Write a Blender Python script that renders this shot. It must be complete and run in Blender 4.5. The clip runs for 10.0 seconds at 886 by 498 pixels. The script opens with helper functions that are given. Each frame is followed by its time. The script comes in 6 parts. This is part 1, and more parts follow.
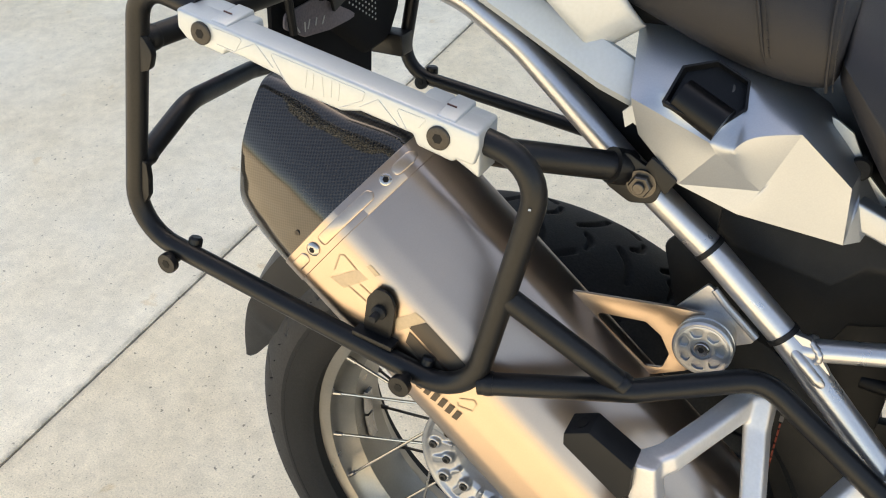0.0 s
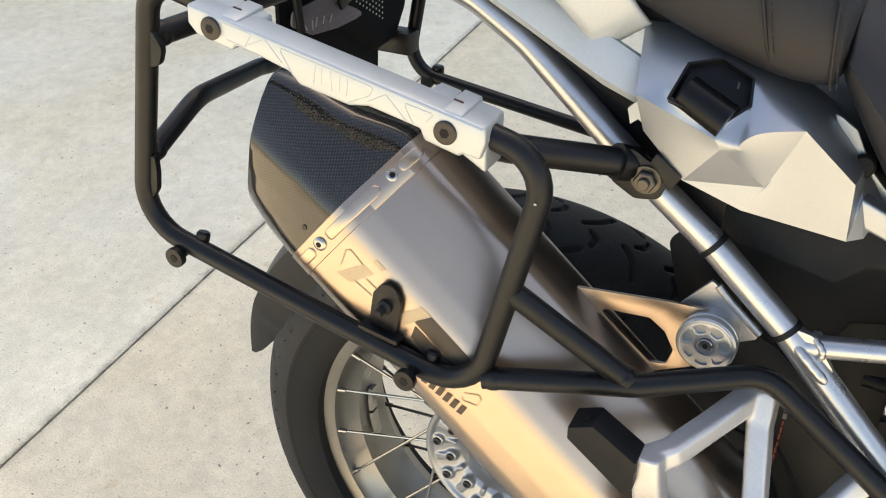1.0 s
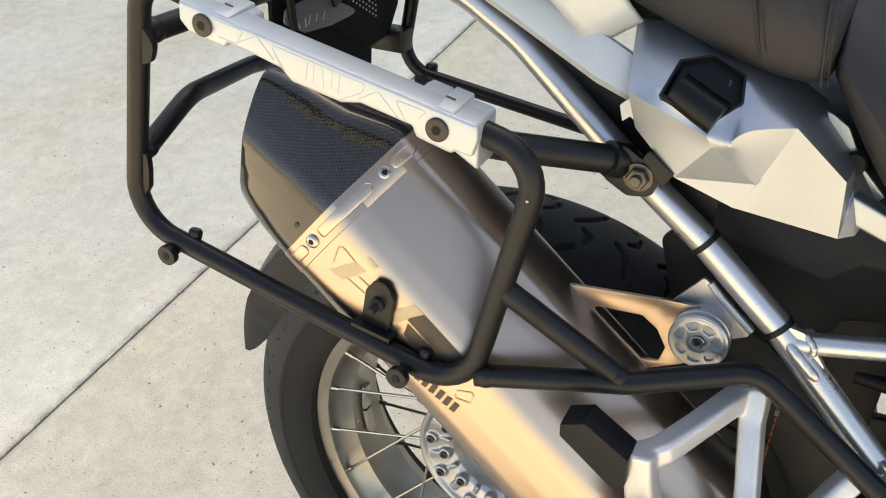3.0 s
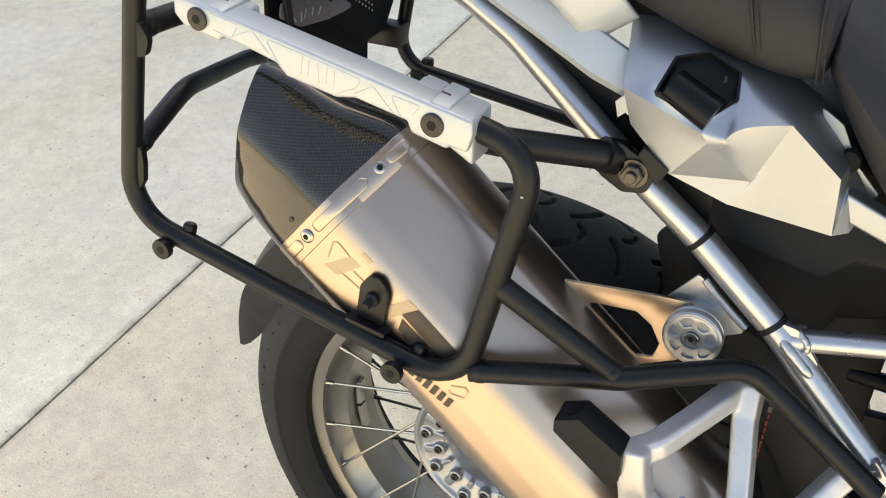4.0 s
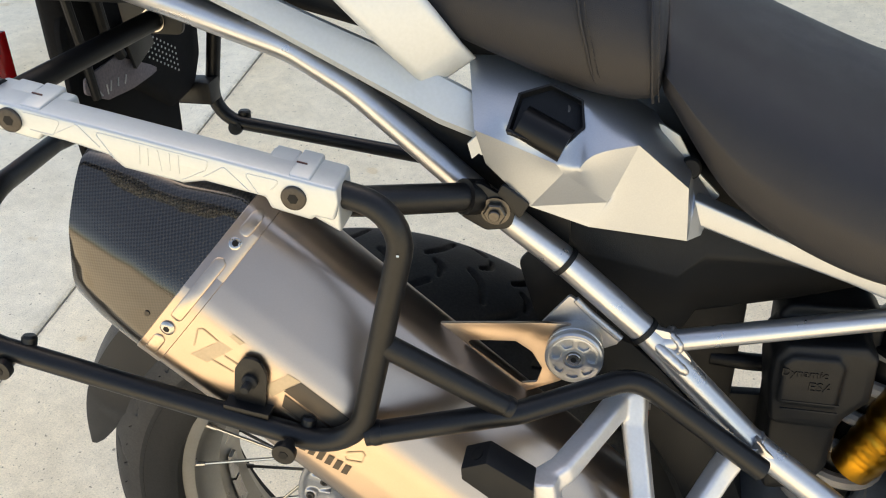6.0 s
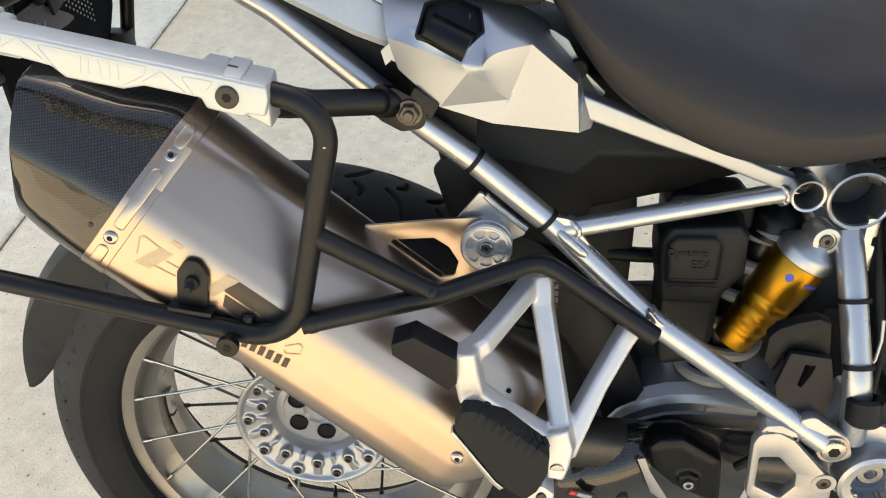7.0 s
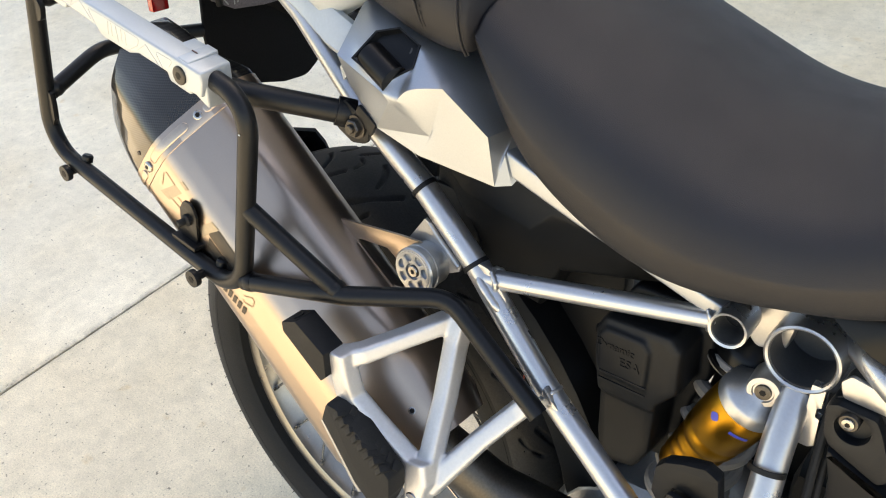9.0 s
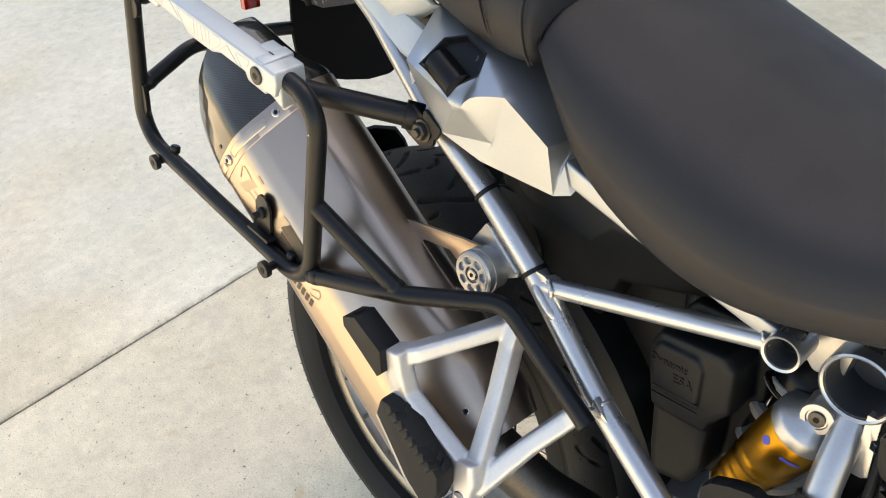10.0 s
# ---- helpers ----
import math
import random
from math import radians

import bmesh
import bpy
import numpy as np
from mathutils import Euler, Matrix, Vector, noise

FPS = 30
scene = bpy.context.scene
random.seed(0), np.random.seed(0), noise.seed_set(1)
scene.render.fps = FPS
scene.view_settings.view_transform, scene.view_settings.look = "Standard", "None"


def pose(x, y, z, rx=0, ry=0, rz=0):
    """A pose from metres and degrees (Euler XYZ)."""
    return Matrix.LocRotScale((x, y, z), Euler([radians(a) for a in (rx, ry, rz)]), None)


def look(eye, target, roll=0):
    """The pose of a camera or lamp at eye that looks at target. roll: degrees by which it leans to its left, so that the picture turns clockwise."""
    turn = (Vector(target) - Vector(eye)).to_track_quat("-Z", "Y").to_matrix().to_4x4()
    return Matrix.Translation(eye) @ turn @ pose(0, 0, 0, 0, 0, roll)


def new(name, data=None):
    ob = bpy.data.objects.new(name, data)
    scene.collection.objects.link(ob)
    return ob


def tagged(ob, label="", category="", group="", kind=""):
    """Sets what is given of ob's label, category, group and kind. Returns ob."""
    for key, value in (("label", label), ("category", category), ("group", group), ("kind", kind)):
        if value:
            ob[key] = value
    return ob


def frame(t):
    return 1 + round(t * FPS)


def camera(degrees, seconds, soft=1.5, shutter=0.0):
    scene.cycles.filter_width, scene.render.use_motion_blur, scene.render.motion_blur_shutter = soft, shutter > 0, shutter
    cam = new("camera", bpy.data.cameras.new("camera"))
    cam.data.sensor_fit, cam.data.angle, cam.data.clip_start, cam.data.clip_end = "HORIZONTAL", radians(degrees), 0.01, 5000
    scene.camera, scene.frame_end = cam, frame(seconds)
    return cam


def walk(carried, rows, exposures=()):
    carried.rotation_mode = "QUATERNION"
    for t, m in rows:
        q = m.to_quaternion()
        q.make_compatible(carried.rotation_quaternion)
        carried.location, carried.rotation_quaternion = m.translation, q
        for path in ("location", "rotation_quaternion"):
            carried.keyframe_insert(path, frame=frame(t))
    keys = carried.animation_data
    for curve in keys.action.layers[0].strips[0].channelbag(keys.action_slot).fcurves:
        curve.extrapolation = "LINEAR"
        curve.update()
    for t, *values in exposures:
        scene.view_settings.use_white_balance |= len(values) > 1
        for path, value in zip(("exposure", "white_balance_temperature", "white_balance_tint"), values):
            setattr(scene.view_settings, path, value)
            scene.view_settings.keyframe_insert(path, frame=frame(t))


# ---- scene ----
cam = camera(53.5, 10.0, soft=1.1)
PATH = [
    (0, (0.2634, -0.6052, 1.1660), (-0.1095, 0.0736, 0.5333), -4.18),
    (0.5, (0.2654, -0.6097, 1.1641), (-0.1096, 0.0698, 0.5336), -4.01),
    (1, (0.2655, -0.6127, 1.1647), (-0.1122, 0.0660, 0.5349), -4.04),
    (1.5, (0.2662, -0.6135, 1.1645), (-0.1126, 0.0644, 0.5344), -4.13),
    (2, (0.2674, -0.6117, 1.1638), (-0.1087, 0.0674, 0.5333), -4.03),
    (2.5, (0.2675, -0.6124, 1.1636), (-0.1071, 0.0683, 0.5340), -3.98),
    (4, (0.2682, -0.6114, 1.1637), (-0.0989, 0.0675, 0.5278), -3.36),
    (4.5, (0.2700, -0.6123, 1.1619), (-0.0941, 0.0715, 0.5295), -3.08),
    (5, (0.2735, -0.6088, 1.1646), (-0.0669, 0.0923, 0.5381), -2.48),
    (5.2, (0.2726, -0.6075, 1.1657), (-0.0430, 0.1084, 0.5429), -2.30),
    (6.3, (0.2014, -0.5952, 1.1826), (0.0652, 0.1651, 0.5475), -3.58),
    (6.5, (0.1937, -0.6195, 1.1736), (0.0744, 0.1378, 0.5314), -3.26),
    (7, (0.2323, -0.6955, 1.1714), (0.1542, 0.0637, 0.5253), -2.03),
    (7.3, (0.2994, -0.7449, 1.1780), (0.2297, 0.0218, 0.5397), -2.64),
    (7.5, (0.3469, -0.7493, 1.1801), (0.2778, 0.0290, 0.5560), -3.48),
    (7.6, (0.3699, -0.7355, 1.1838), (0.2879, 0.0409, 0.5589), -4.26),
    (8, (0.4462, -0.6888, 1.1753), (0.2460, 0.0740, 0.5604), -7.58),
    (8.3, (0.4970, -0.6534, 1.1797), (0.2028, 0.0796, 0.5665), -7.03),
    (8.5, (0.5530, -0.6136, 1.1826), (0.1737, 0.0820, 0.5724), -6.50),
    (9, (0.6510, -0.5420, 1.1803), (0.1037, 0.0264, 0.5660), -7.88),
    (9.5, (0.6680, -0.5219, 1.1915), (0.0516, -0.0206, 0.5843), -9.77),
    (10, (0.6777, -0.5219, 1.1905), (0.0531, -0.0304, 0.5836), -9.82),
]
walk(cam, [(t, look(eye, target, roll)) for t, eye, target, roll in PATH], exposures=[(0, 1.74, 9300, 14), (7.3, 1.76, 9300, 14), (8.5, 1.90, 9300, 14), (9.2, 1.90, 9300, 14), (10, 1.82, 9300, 14)])
LEAN = 9.06  # degrees by which the motorcycle leans onto its stand

# ---- world and light ----
SUN_AZ, SUN_EL = 97.0, 50.0  # degrees; azimuth from +x
world = bpy.data.worlds.new("sky")
scene.world = world
world.use_nodes = True
wn = world.node_tree
sky = wn.nodes.new("ShaderNodeTexSky")
sky.sky_type = "NISHITA"
sky.sun_disc = False
sky.sun_elevation = radians(SUN_EL)
sky.sun_rotation = radians(90 - SUN_AZ)
sky.dust_density = 1.5
sky.ozone_density = 1.0
wn.nodes["Background"].inputs["Strength"].default_value = 0.15
wn.links.new(sky.outputs[0], wn.nodes["Background"].inputs["Color"])
sun = new("sun", bpy.data.lights.new("sun", "SUN"))
sun.data.energy, sun.data.angle, sun.data.color = 4.5, radians(0.6), (1.0, 0.94, 0.84)
sun.matrix_world = look((0, 0, 0), (-math.cos(radians(SUN_AZ)) * math.cos(radians(SUN_EL)), -math.sin(radians(SUN_AZ)) * math.cos(radians(SUN_EL)), -math.sin(radians(SUN_EL))))
scene.view_settings.exposure = 0.0


# ---- materials ----
def material(name, colour, rough=0.5, metal=0.0, coat=0.0, grain=0.0, grain_scale=400.0, mottle=0.0, mottle_scale=12.0, bump=0.0, bump_scale=600.0, rough_var=0.0, spec=0.5):
    """A surface with fine grain, broad mottling, uneven gloss and fine relief, in real metres."""
    m = bpy.data.materials.new(name)
    m.use_nodes = True
    nt = m.node_tree
    p = nt.nodes["Principled BSDF"]
    p.inputs["Base Color"].default_value = (*colour, 1)
    p.inputs["Roughness"].default_value = rough
    p.inputs["Metallic"].default_value = metal
    p.inputs["Coat Weight"].default_value = coat
    p.inputs["Specular IOR Level"].default_value = spec
    p.inputs["Coat Roughness"].default_value = 0.06
    # low-gloss non-metals: the sky's cool sheen is tinted into their reflections
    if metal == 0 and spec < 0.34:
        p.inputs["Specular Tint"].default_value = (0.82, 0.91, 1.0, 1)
    co = nt.nodes.new("ShaderNodeTexCoord")

    def noise_node(scale, detail=4.0):
        n = nt.nodes.new("ShaderNodeTexNoise")
        n.inputs["Scale"].default_value, n.inputs["Detail"].default_value = scale, detail
        nt.links.new(co.outputs["Object"], n.inputs["Vector"])
        return n

    def ranged(src, a, b):
        r = nt.nodes.new("ShaderNodeMapRange")
        r.inputs["From Min"].default_value, r.inputs["From Max"].default_value = 0.3, 0.7
        r.inputs["To Min"].default_value, r.inputs["To Max"].default_value = a, b
        nt.links.new(src, r.inputs["Value"])
        return r.outputs[0]

    if grain or mottle:
        small, broad = noise_node(grain_scale), noise_node(mottle_scale)
        mult = nt.nodes.new("ShaderNodeMath")
        mult.operation = "MULTIPLY"
        nt.links.new(ranged(small.outputs["Fac"], 1 - grain, 1 + grain), mult.inputs[0])
        nt.links.new(ranged(broad.outputs["Fac"], 1 - mottle, 1 + mottle), mult.inputs[1])
        mix = nt.nodes.new("ShaderNodeVectorMath")
        mix.operation = "SCALE"
        mix.inputs[0].default_value = colour
        nt.links.new(mult.outputs[0], mix.inputs["Scale"])
        nt.links.new(mix.outputs[0], p.inputs["Base Color"])
    if rough_var:
        nt.links.new(ranged(noise_node(mottle_scale * 2.3).outputs["Fac"], rough - rough_var, rough + rough_var), p.inputs["Roughness"])
    if bump:
        b = nt.nodes.new("ShaderNodeBump")
        b.inputs["Strength"].default_value, b.inputs["Distance"].default_value = bump, 0.001
        nt.links.new(noise_node(bump_scale, 6.0).outputs["Fac"], b.inputs["Height"])
        nt.links.new(b.outputs[0], p.inputs["Normal"])
    return m


def carbon_material():
    """Woven carbon cloth under clear lacquer: a fine check of tows, lying along and across the silencer."""
    m = material("carbon_weave", (0.006, 0.006, 0.0065), 0.35, 0.0, 1.0, spec=0.12)
    nt = m.node_tree
    p = nt.nodes["Principled BSDF"]
    p.inputs["Coat Roughness"].default_value = 0.03
    p.inputs["Coat IOR"].default_value = 1.5
    co = nt.nodes.new("ShaderNodeTexCoord")
    flat = nt.nodes.new("ShaderNodeCombineXYZ")
    for k, d in enumerate(((0.77, 0, -0.638), (0.638, 0, 0.77))):
        dot = nt.nodes.new("ShaderNodeVectorMath")
        dot.operation = "DOT_PRODUCT"
        dot.inputs[1].default_value = d
        nt.links.new(co.outputs["Object"], dot.inputs[0])
        nt.links.new(dot.outputs["Value"], flat.inputs[k])
    flat.inputs[2].default_value = 0.0007
    ch = nt.nodes.new("ShaderNodeTexChecker")
    ch.inputs["Scale"].default_value = 640.0
    ch.inputs["Color1"].default_value = (0.0045, 0.0045, 0.0047, 1)
    ch.inputs["Color2"].default_value = (0.017, 0.0165, 0.0155, 1)
    nt.links.new(flat.outputs[0], ch.inputs["Vector"])
    nt.links.new(ch.outputs["Color"], p.inputs["Base Color"])
    return m


def concrete_material(name, tone, speck, bloom=0.05):
    """Weathered broomed concrete: cement mottling, sand specks, pits and pale stains."""
    m = material(name, tone, 0.85)
    nt = m.node_tree
    p = nt.nodes["Principled BSDF"]
    co = nt.nodes.new("ShaderNodeTexCoord")

    def n(scale, detail, lo, hi, a, b):
        t = nt.nodes.new("ShaderNodeTexNoise")
        t.inputs["Scale"].default_value, t.inputs["Detail"].default_value = scale, detail
        nt.links.new(co.outputs["Object"], t.inputs["Vector"])
        r = nt.nodes.new("ShaderNodeMapRange")
        for k, v in zip(("From Min", "From Max", "To Min", "To Max"), (lo, hi, a, b)):
            r.inputs[k].default_value = v
        nt.links.new(t.outputs["Fac"], r.inputs["Value"])
        return t, r.outputs[0]

    parts = [n(2.2, 5, 0.3, 0.7, 0.92, 1.06)[1], n(13, 7, 0.3, 0.7, 0.95, 1.035)[1], n(60, 4, 0.3, 0.7, 0.95, 1.05)[1], n(230, 3, 0.62, 0.72, 1.0, 1.0 - speck)[1],
             n(330, 3, 0.3, 0.7, 0.86, 1.12)[1], n(90, 2, 0.68, 0.74, 1.0, 1.0 - 1.4 * speck)[1], n(26, 3, 0.3, 0.7, 0.95, 1.05)[1], n(150, 2, 0.66, 0.74, 1.0, 1.12)[1]]
    # lime bloom and grime along a slab's long edges
    sep = nt.nodes.new("ShaderNodeSeparateXYZ")
    nt.links.new(co.outputs["Object"], sep.inputs[0])
    ab = nt.nodes.new("ShaderNodeMath")
    ab.operation = "ABSOLUTE"
    nt.links.new(sep.outputs[0], ab.inputs[0])
    for lo, hi, gain, sc_ in ((1.60, 1.785, bloom, 5.0), (1.783, 1.795, -0.38, 38.0)):
        r = nt.nodes.new("ShaderNodeMapRange")
        for k, v in zip(("From Min", "From Max", "To Min", "To Max"), (lo, hi, 0.0, gain)):
            r.inputs[k].default_value = v
        nt.links.new(ab.outputs[0], r.inputs["Value"])
        mad = nt.nodes.new("ShaderNodeMath")
        mad.operation = "MULTIPLY_ADD"
        nt.links.new(r.outputs[0], mad.inputs[0])
        nt.links.new(n(sc_, 5, 0.35, 0.65, 0.15, 1.0)[1], mad.inputs[1])
        mad.inputs[2].default_value = 1.0
        parts.append(mad.outputs[0])
    total = parts[0]
    for q in parts[1:]:
        k = nt.nodes.new("ShaderNodeMath")
        k.operation = "MULTIPLY"
        nt.links.new(total, k.inputs[0])
        nt.links.new(q, k.inputs[1])
        total = k.outputs[0]
    tint = nt.nodes.new("ShaderNodeMix")
    tint.data_type = "RGBA"
    tint.inputs[6].default_value = (*tone, 1)
    tint.inputs[7].default_value = (tone[0] * 0.93, tone[1] * 0.86, tone[2] * 0.76, 1)
    mx = nt.nodes.new("ShaderNodeMath")
    mx.operation = "MAXIMUM"
    nt.links.new(n(1.3, 4, 0.45, 0.75, 0.0, 1.0)[1], mx.inputs[0])
    nt.links.new(n(11, 6, 0.66, 0.74, 0.0, 1.6)[1], mx.inputs[1])
    nt.links.new(mx.outputs[0], tint.inputs[0])
    sc = nt.nodes.new("ShaderNodeVectorMath")
    sc.operation = "SCALE"
    nt.links.new(tint.outputs[2], sc.inputs[0])
    nt.links.new(total, sc.inputs["Scale"])
    nt.links.new(sc.outputs[0], p.inputs["Base Color"])
    b = nt.nodes.new("ShaderNodeBump")
    b.inputs["Strength"].default_value, b.inputs["Distance"].default_value = 0.5, 0.0018
    nt.links.new(n(330, 5, 0.3, 0.7, 0, 1)[0].outputs["Fac"], b.inputs["Height"])
    nt.links.new(b.outputs[0], p.inputs["Normal"])
    return m


CONCRETE = concrete_material("concrete", (0.768, 0.682, 0.516), 0.46)
CONCRETE_PALE = concrete_material("pale_concrete", (0.755, 0.695, 0.556), 0.40, 0.13)
CONCRETE_JOINT = concrete_material("joint_dirt", (0.16, 0.15, 0.135), 0.3)
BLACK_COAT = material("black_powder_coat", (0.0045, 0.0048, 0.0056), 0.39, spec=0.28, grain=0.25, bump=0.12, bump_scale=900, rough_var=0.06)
SILVER_TUBE = material("silver_frame_paint", (0.41, 0.435, 0.47), 0.3, 0.85, grain=0.03, mottle=0.03, rough_var=0.05)
SILVER_PANEL = material("silver_body_paint", (0.302, 0.347, 0.403), 0.41, 0.85, coat=0.15, grain=0.03, grain_scale=900, rough_var=0.03)
SATIN_SILVER = material("satin_silver_paint", (0.415, 0.465, 0.495), 0.42, 0.25, grain=0.03, rough_var=0.03)
ALUMINIUM = material("cast_aluminium", (0.385, 0.41, 0.44), 0.37, 0.88, grain=0.04, bump=0.06, bump_scale=1200)
CLAMP = material("satin_silver_coating", (0.372, 0.423, 0.460), 0.40, 0.45, grain=0.02, mottle=0.02, bump=0.05, bump_scale=1500)
TITANIUM = material("titanium_sheet", (0.385, 0.314, 0.265), 0.30, 1.0, grain=0.02, grain_scale=900, mottle=0.03, rough_var=0.02)
TITANIUM_LIGHT = material("pressed_titanium", (0.43, 0.355, 0.295), 0.3, 1.0, grain=0.03)
STEEL = material("bright_steel", (0.36, 0.355, 0.35), 0.25, 1.0, rough_var=0.05)
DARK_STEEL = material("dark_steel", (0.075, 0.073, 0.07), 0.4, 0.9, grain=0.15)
RIM_GREY = material("anodised_rim", (0.275, 0.265, 0.245), 0.33, 0.9, grain=0.04, mottle=0.08, mottle_scale=20, rough_var=0.06)
CAST_BRIGHT = material("pale_cast_silver", (0.50, 0.525, 0.555), 0.44, 0.7, grain=0.04, bump=0.06, bump_scale=1200)
HUB = material("painted_hub", (0.36, 0.375, 0.395), 0.33, 0.75, grain=0.05, mottle=0.04, rough_var=0.05)
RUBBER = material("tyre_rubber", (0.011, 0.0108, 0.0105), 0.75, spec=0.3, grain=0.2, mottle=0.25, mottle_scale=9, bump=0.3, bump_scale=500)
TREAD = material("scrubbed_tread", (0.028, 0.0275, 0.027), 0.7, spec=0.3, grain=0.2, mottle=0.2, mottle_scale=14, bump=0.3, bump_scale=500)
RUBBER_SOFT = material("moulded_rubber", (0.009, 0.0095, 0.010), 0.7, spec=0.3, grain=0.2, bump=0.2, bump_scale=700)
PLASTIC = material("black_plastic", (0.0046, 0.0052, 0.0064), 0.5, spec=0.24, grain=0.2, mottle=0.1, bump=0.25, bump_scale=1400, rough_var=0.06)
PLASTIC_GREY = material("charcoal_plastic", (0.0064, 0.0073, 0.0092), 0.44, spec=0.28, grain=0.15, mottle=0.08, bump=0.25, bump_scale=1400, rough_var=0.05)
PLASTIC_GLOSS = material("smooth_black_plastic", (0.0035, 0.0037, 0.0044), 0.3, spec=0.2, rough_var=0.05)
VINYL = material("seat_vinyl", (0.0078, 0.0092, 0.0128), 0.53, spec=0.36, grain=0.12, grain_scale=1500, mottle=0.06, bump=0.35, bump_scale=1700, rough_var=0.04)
THREAD = material("seat_thread", (0.012, 0.012, 0.013), 0.8)
# dark colour that stands for the shade inside open tube ends
BORE_SHADE = material("bore_shade", (0.040, 0.045, 0.052), 0.6, grain=0.1)
SPRING = material("grey_spring_paint", (0.22, 0.22, 0.22), 0.42, grain=0.05, mottle=0.06)
SWING = material("dark_silver_casting", (0.27, 0.29, 0.315), 0.4, 0.8, grain=0.05)
GOLD = material("gold_anodised", (0.40, 0.20, 0.022), 0.36, 1.0, grain=0.02, rough_var=0.05)
CARBON = carbon_material()
RED_LENS = material("red_lens", (0.32, 0.004, 0.006), 0.2, coat=0.4)
DARK_RED = material("dark_red_lacquer", (0.06, 0.012, 0.011), 0.4)
RED_PAINT = material("red_paint", (0.75, 0.02, 0.015), 0.2, coat=1.0)
# near-black that stands for the shade inside sockets, holes and pits
RECESS_SHADE = material("recess_shade", (0.006, 0.006, 0.006), 0.6, spec=0.2)
BOLT_BLACK = material("blackened_bolt", (0.035, 0.034, 0.033), 0.42, 0.6, grain=0.15)
BLUE_INK = material("blue_print", (0.05, 0.07, 0.45), 0.4)
GREY_INK = material("grey_print", (0.12, 0.118, 0.115), 0.6)
RED_INK = material("red_print", (0.22, 0.03, 0.015), 0.6)
ETCH = material("etched_mark", (0.31, 0.275, 0.225), 0.45, 0.95, grain=0.05)
ETCH_DARK = material("dark_etched_letters", (0.05, 0.043, 0.036), 0.42, 0.5)
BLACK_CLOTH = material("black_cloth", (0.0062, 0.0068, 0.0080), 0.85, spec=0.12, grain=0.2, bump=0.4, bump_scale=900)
GREY_CLOTH = material("grey_cloth", (0.13, 0.125, 0.15), 0.9, grain=0.2, bump=0.5, bump_scale=900)


# ---- mesh helpers ----
def V(*a):
    return Vector(a)


def part(name, bm, mat, parent=None, label="", smooth=35.0):
    """Links a bmesh as one mesh object under a thing or a part."""
    bmesh.ops.recalc_face_normals(bm, faces=bm.faces)
    me = bpy.data.meshes.new(name)
    bm.to_mesh(me)
    bm.free()
    me.materials.append(mat)
    if any(poly.material_index for poly in me.polygons):
        me.materials.append(RECESS_SHADE)
    for poly in me.polygons:
        poly.use_smooth = True
    me.set_sharp_from_angle(angle=radians(smooth))
    while parent is not None and parent.parent is not None and parent.parent.parent is not None:
        parent = parent.parent  # nothing lies deeper than thing, part, sub-part
    ob = new(name, me)
    ob.parent = parent
    if label:
        tagged(ob, label)
    return ob


def filleted(pts, bend):
    """A path through pts with its inner corners rounded to the radius bend."""
    pts = [Vector(p) for p in pts]
    out = [pts[0]]
    for a, b, c in zip(pts, pts[1:], pts[2:]):
        u, w = (a - b), (c - b)
        lu, lw = u.length, w.length
        u.normalize(), w.normalize()
        half = u.angle(w) / 2
        if half > radians(88.5):
            out.append(b)
            continue
        d = min(bend / math.tan(half), 0.48 * lu, 0.48 * lw)
        r = d * math.tan(half)
        axis = (u + w).normalized()
        centre = b + axis * (r / math.sin(half))
        p0, p1 = b + u * d - centre, b + w * d - centre
        n = max(4, int((math.pi - 2 * half) / radians(11)))
        for i in range(n + 1):
            k = i / n
            ang = p0.angle(p1)
            out.append(centre + (p0 * math.sin((1 - k) * ang) + p1 * math.sin(k * ang)) / math.sin(ang))
    out.append(pts[-1])
    return out


def loft(bm, rings, caps=True, closed=True):
    """Joins rings of equally many points into a skin."""
    made = [[bm.verts.new(p) for p in ring] for ring in rings]
    n = len(made[0])
    for a, b in zip(made, made[1:]):
        for i in range(n if closed else n - 1):
            j = (i + 1) % n
            bm.faces.new((a[i], a[j], b[j], b[i]))
    if caps and closed:
        bm.faces.new(made[0][::-1])
        bm.faces.new(made[-1])
    return made


def tube(bm, pts, r, bend=0.03, seg=18, caps=True, radii=None):
    """A bent tube; radii: one radius for each given point of a straight-through path."""
    path = filleted(pts, bend) if radii is None else [Vector(p) for p in pts]
    rad = radii or [r] * len(path)
    t0 = (path[1] - path[0]).normalized()
    side = t0.orthogonal().normalized()
    rings = []
    for i, p in enumerate(path):
        t = ((path[min(i + 1, len(path) - 1)] - p).normalized() + (p - path[max(i - 1, 0)]).normalized()).normalized()
        side = (side - t * side.dot(t)).normalized()
        up = t.cross(side)
        rings.append([p + rad[i] * (math.cos(2 * math.pi * k / seg) * side + math.sin(2 * math.pi * k / seg) * up) for k in range(seg)])
    loft(bm, rings, caps)
    return bm


def axes(origin, w, hint=(0, 0, 1)):
    """A frame at origin whose z axis is w and whose y axis leans to hint."""
    w = Vector(w).normalized()
    h = Vector(hint)
    x = h.cross(w).normalized()
    y = w.cross(x)
    return Matrix((x, y, w)).transposed().to_4x4() if origin is None else Matrix.Translation(origin) @ Matrix((x, y, w)).transposed().to_4x4()


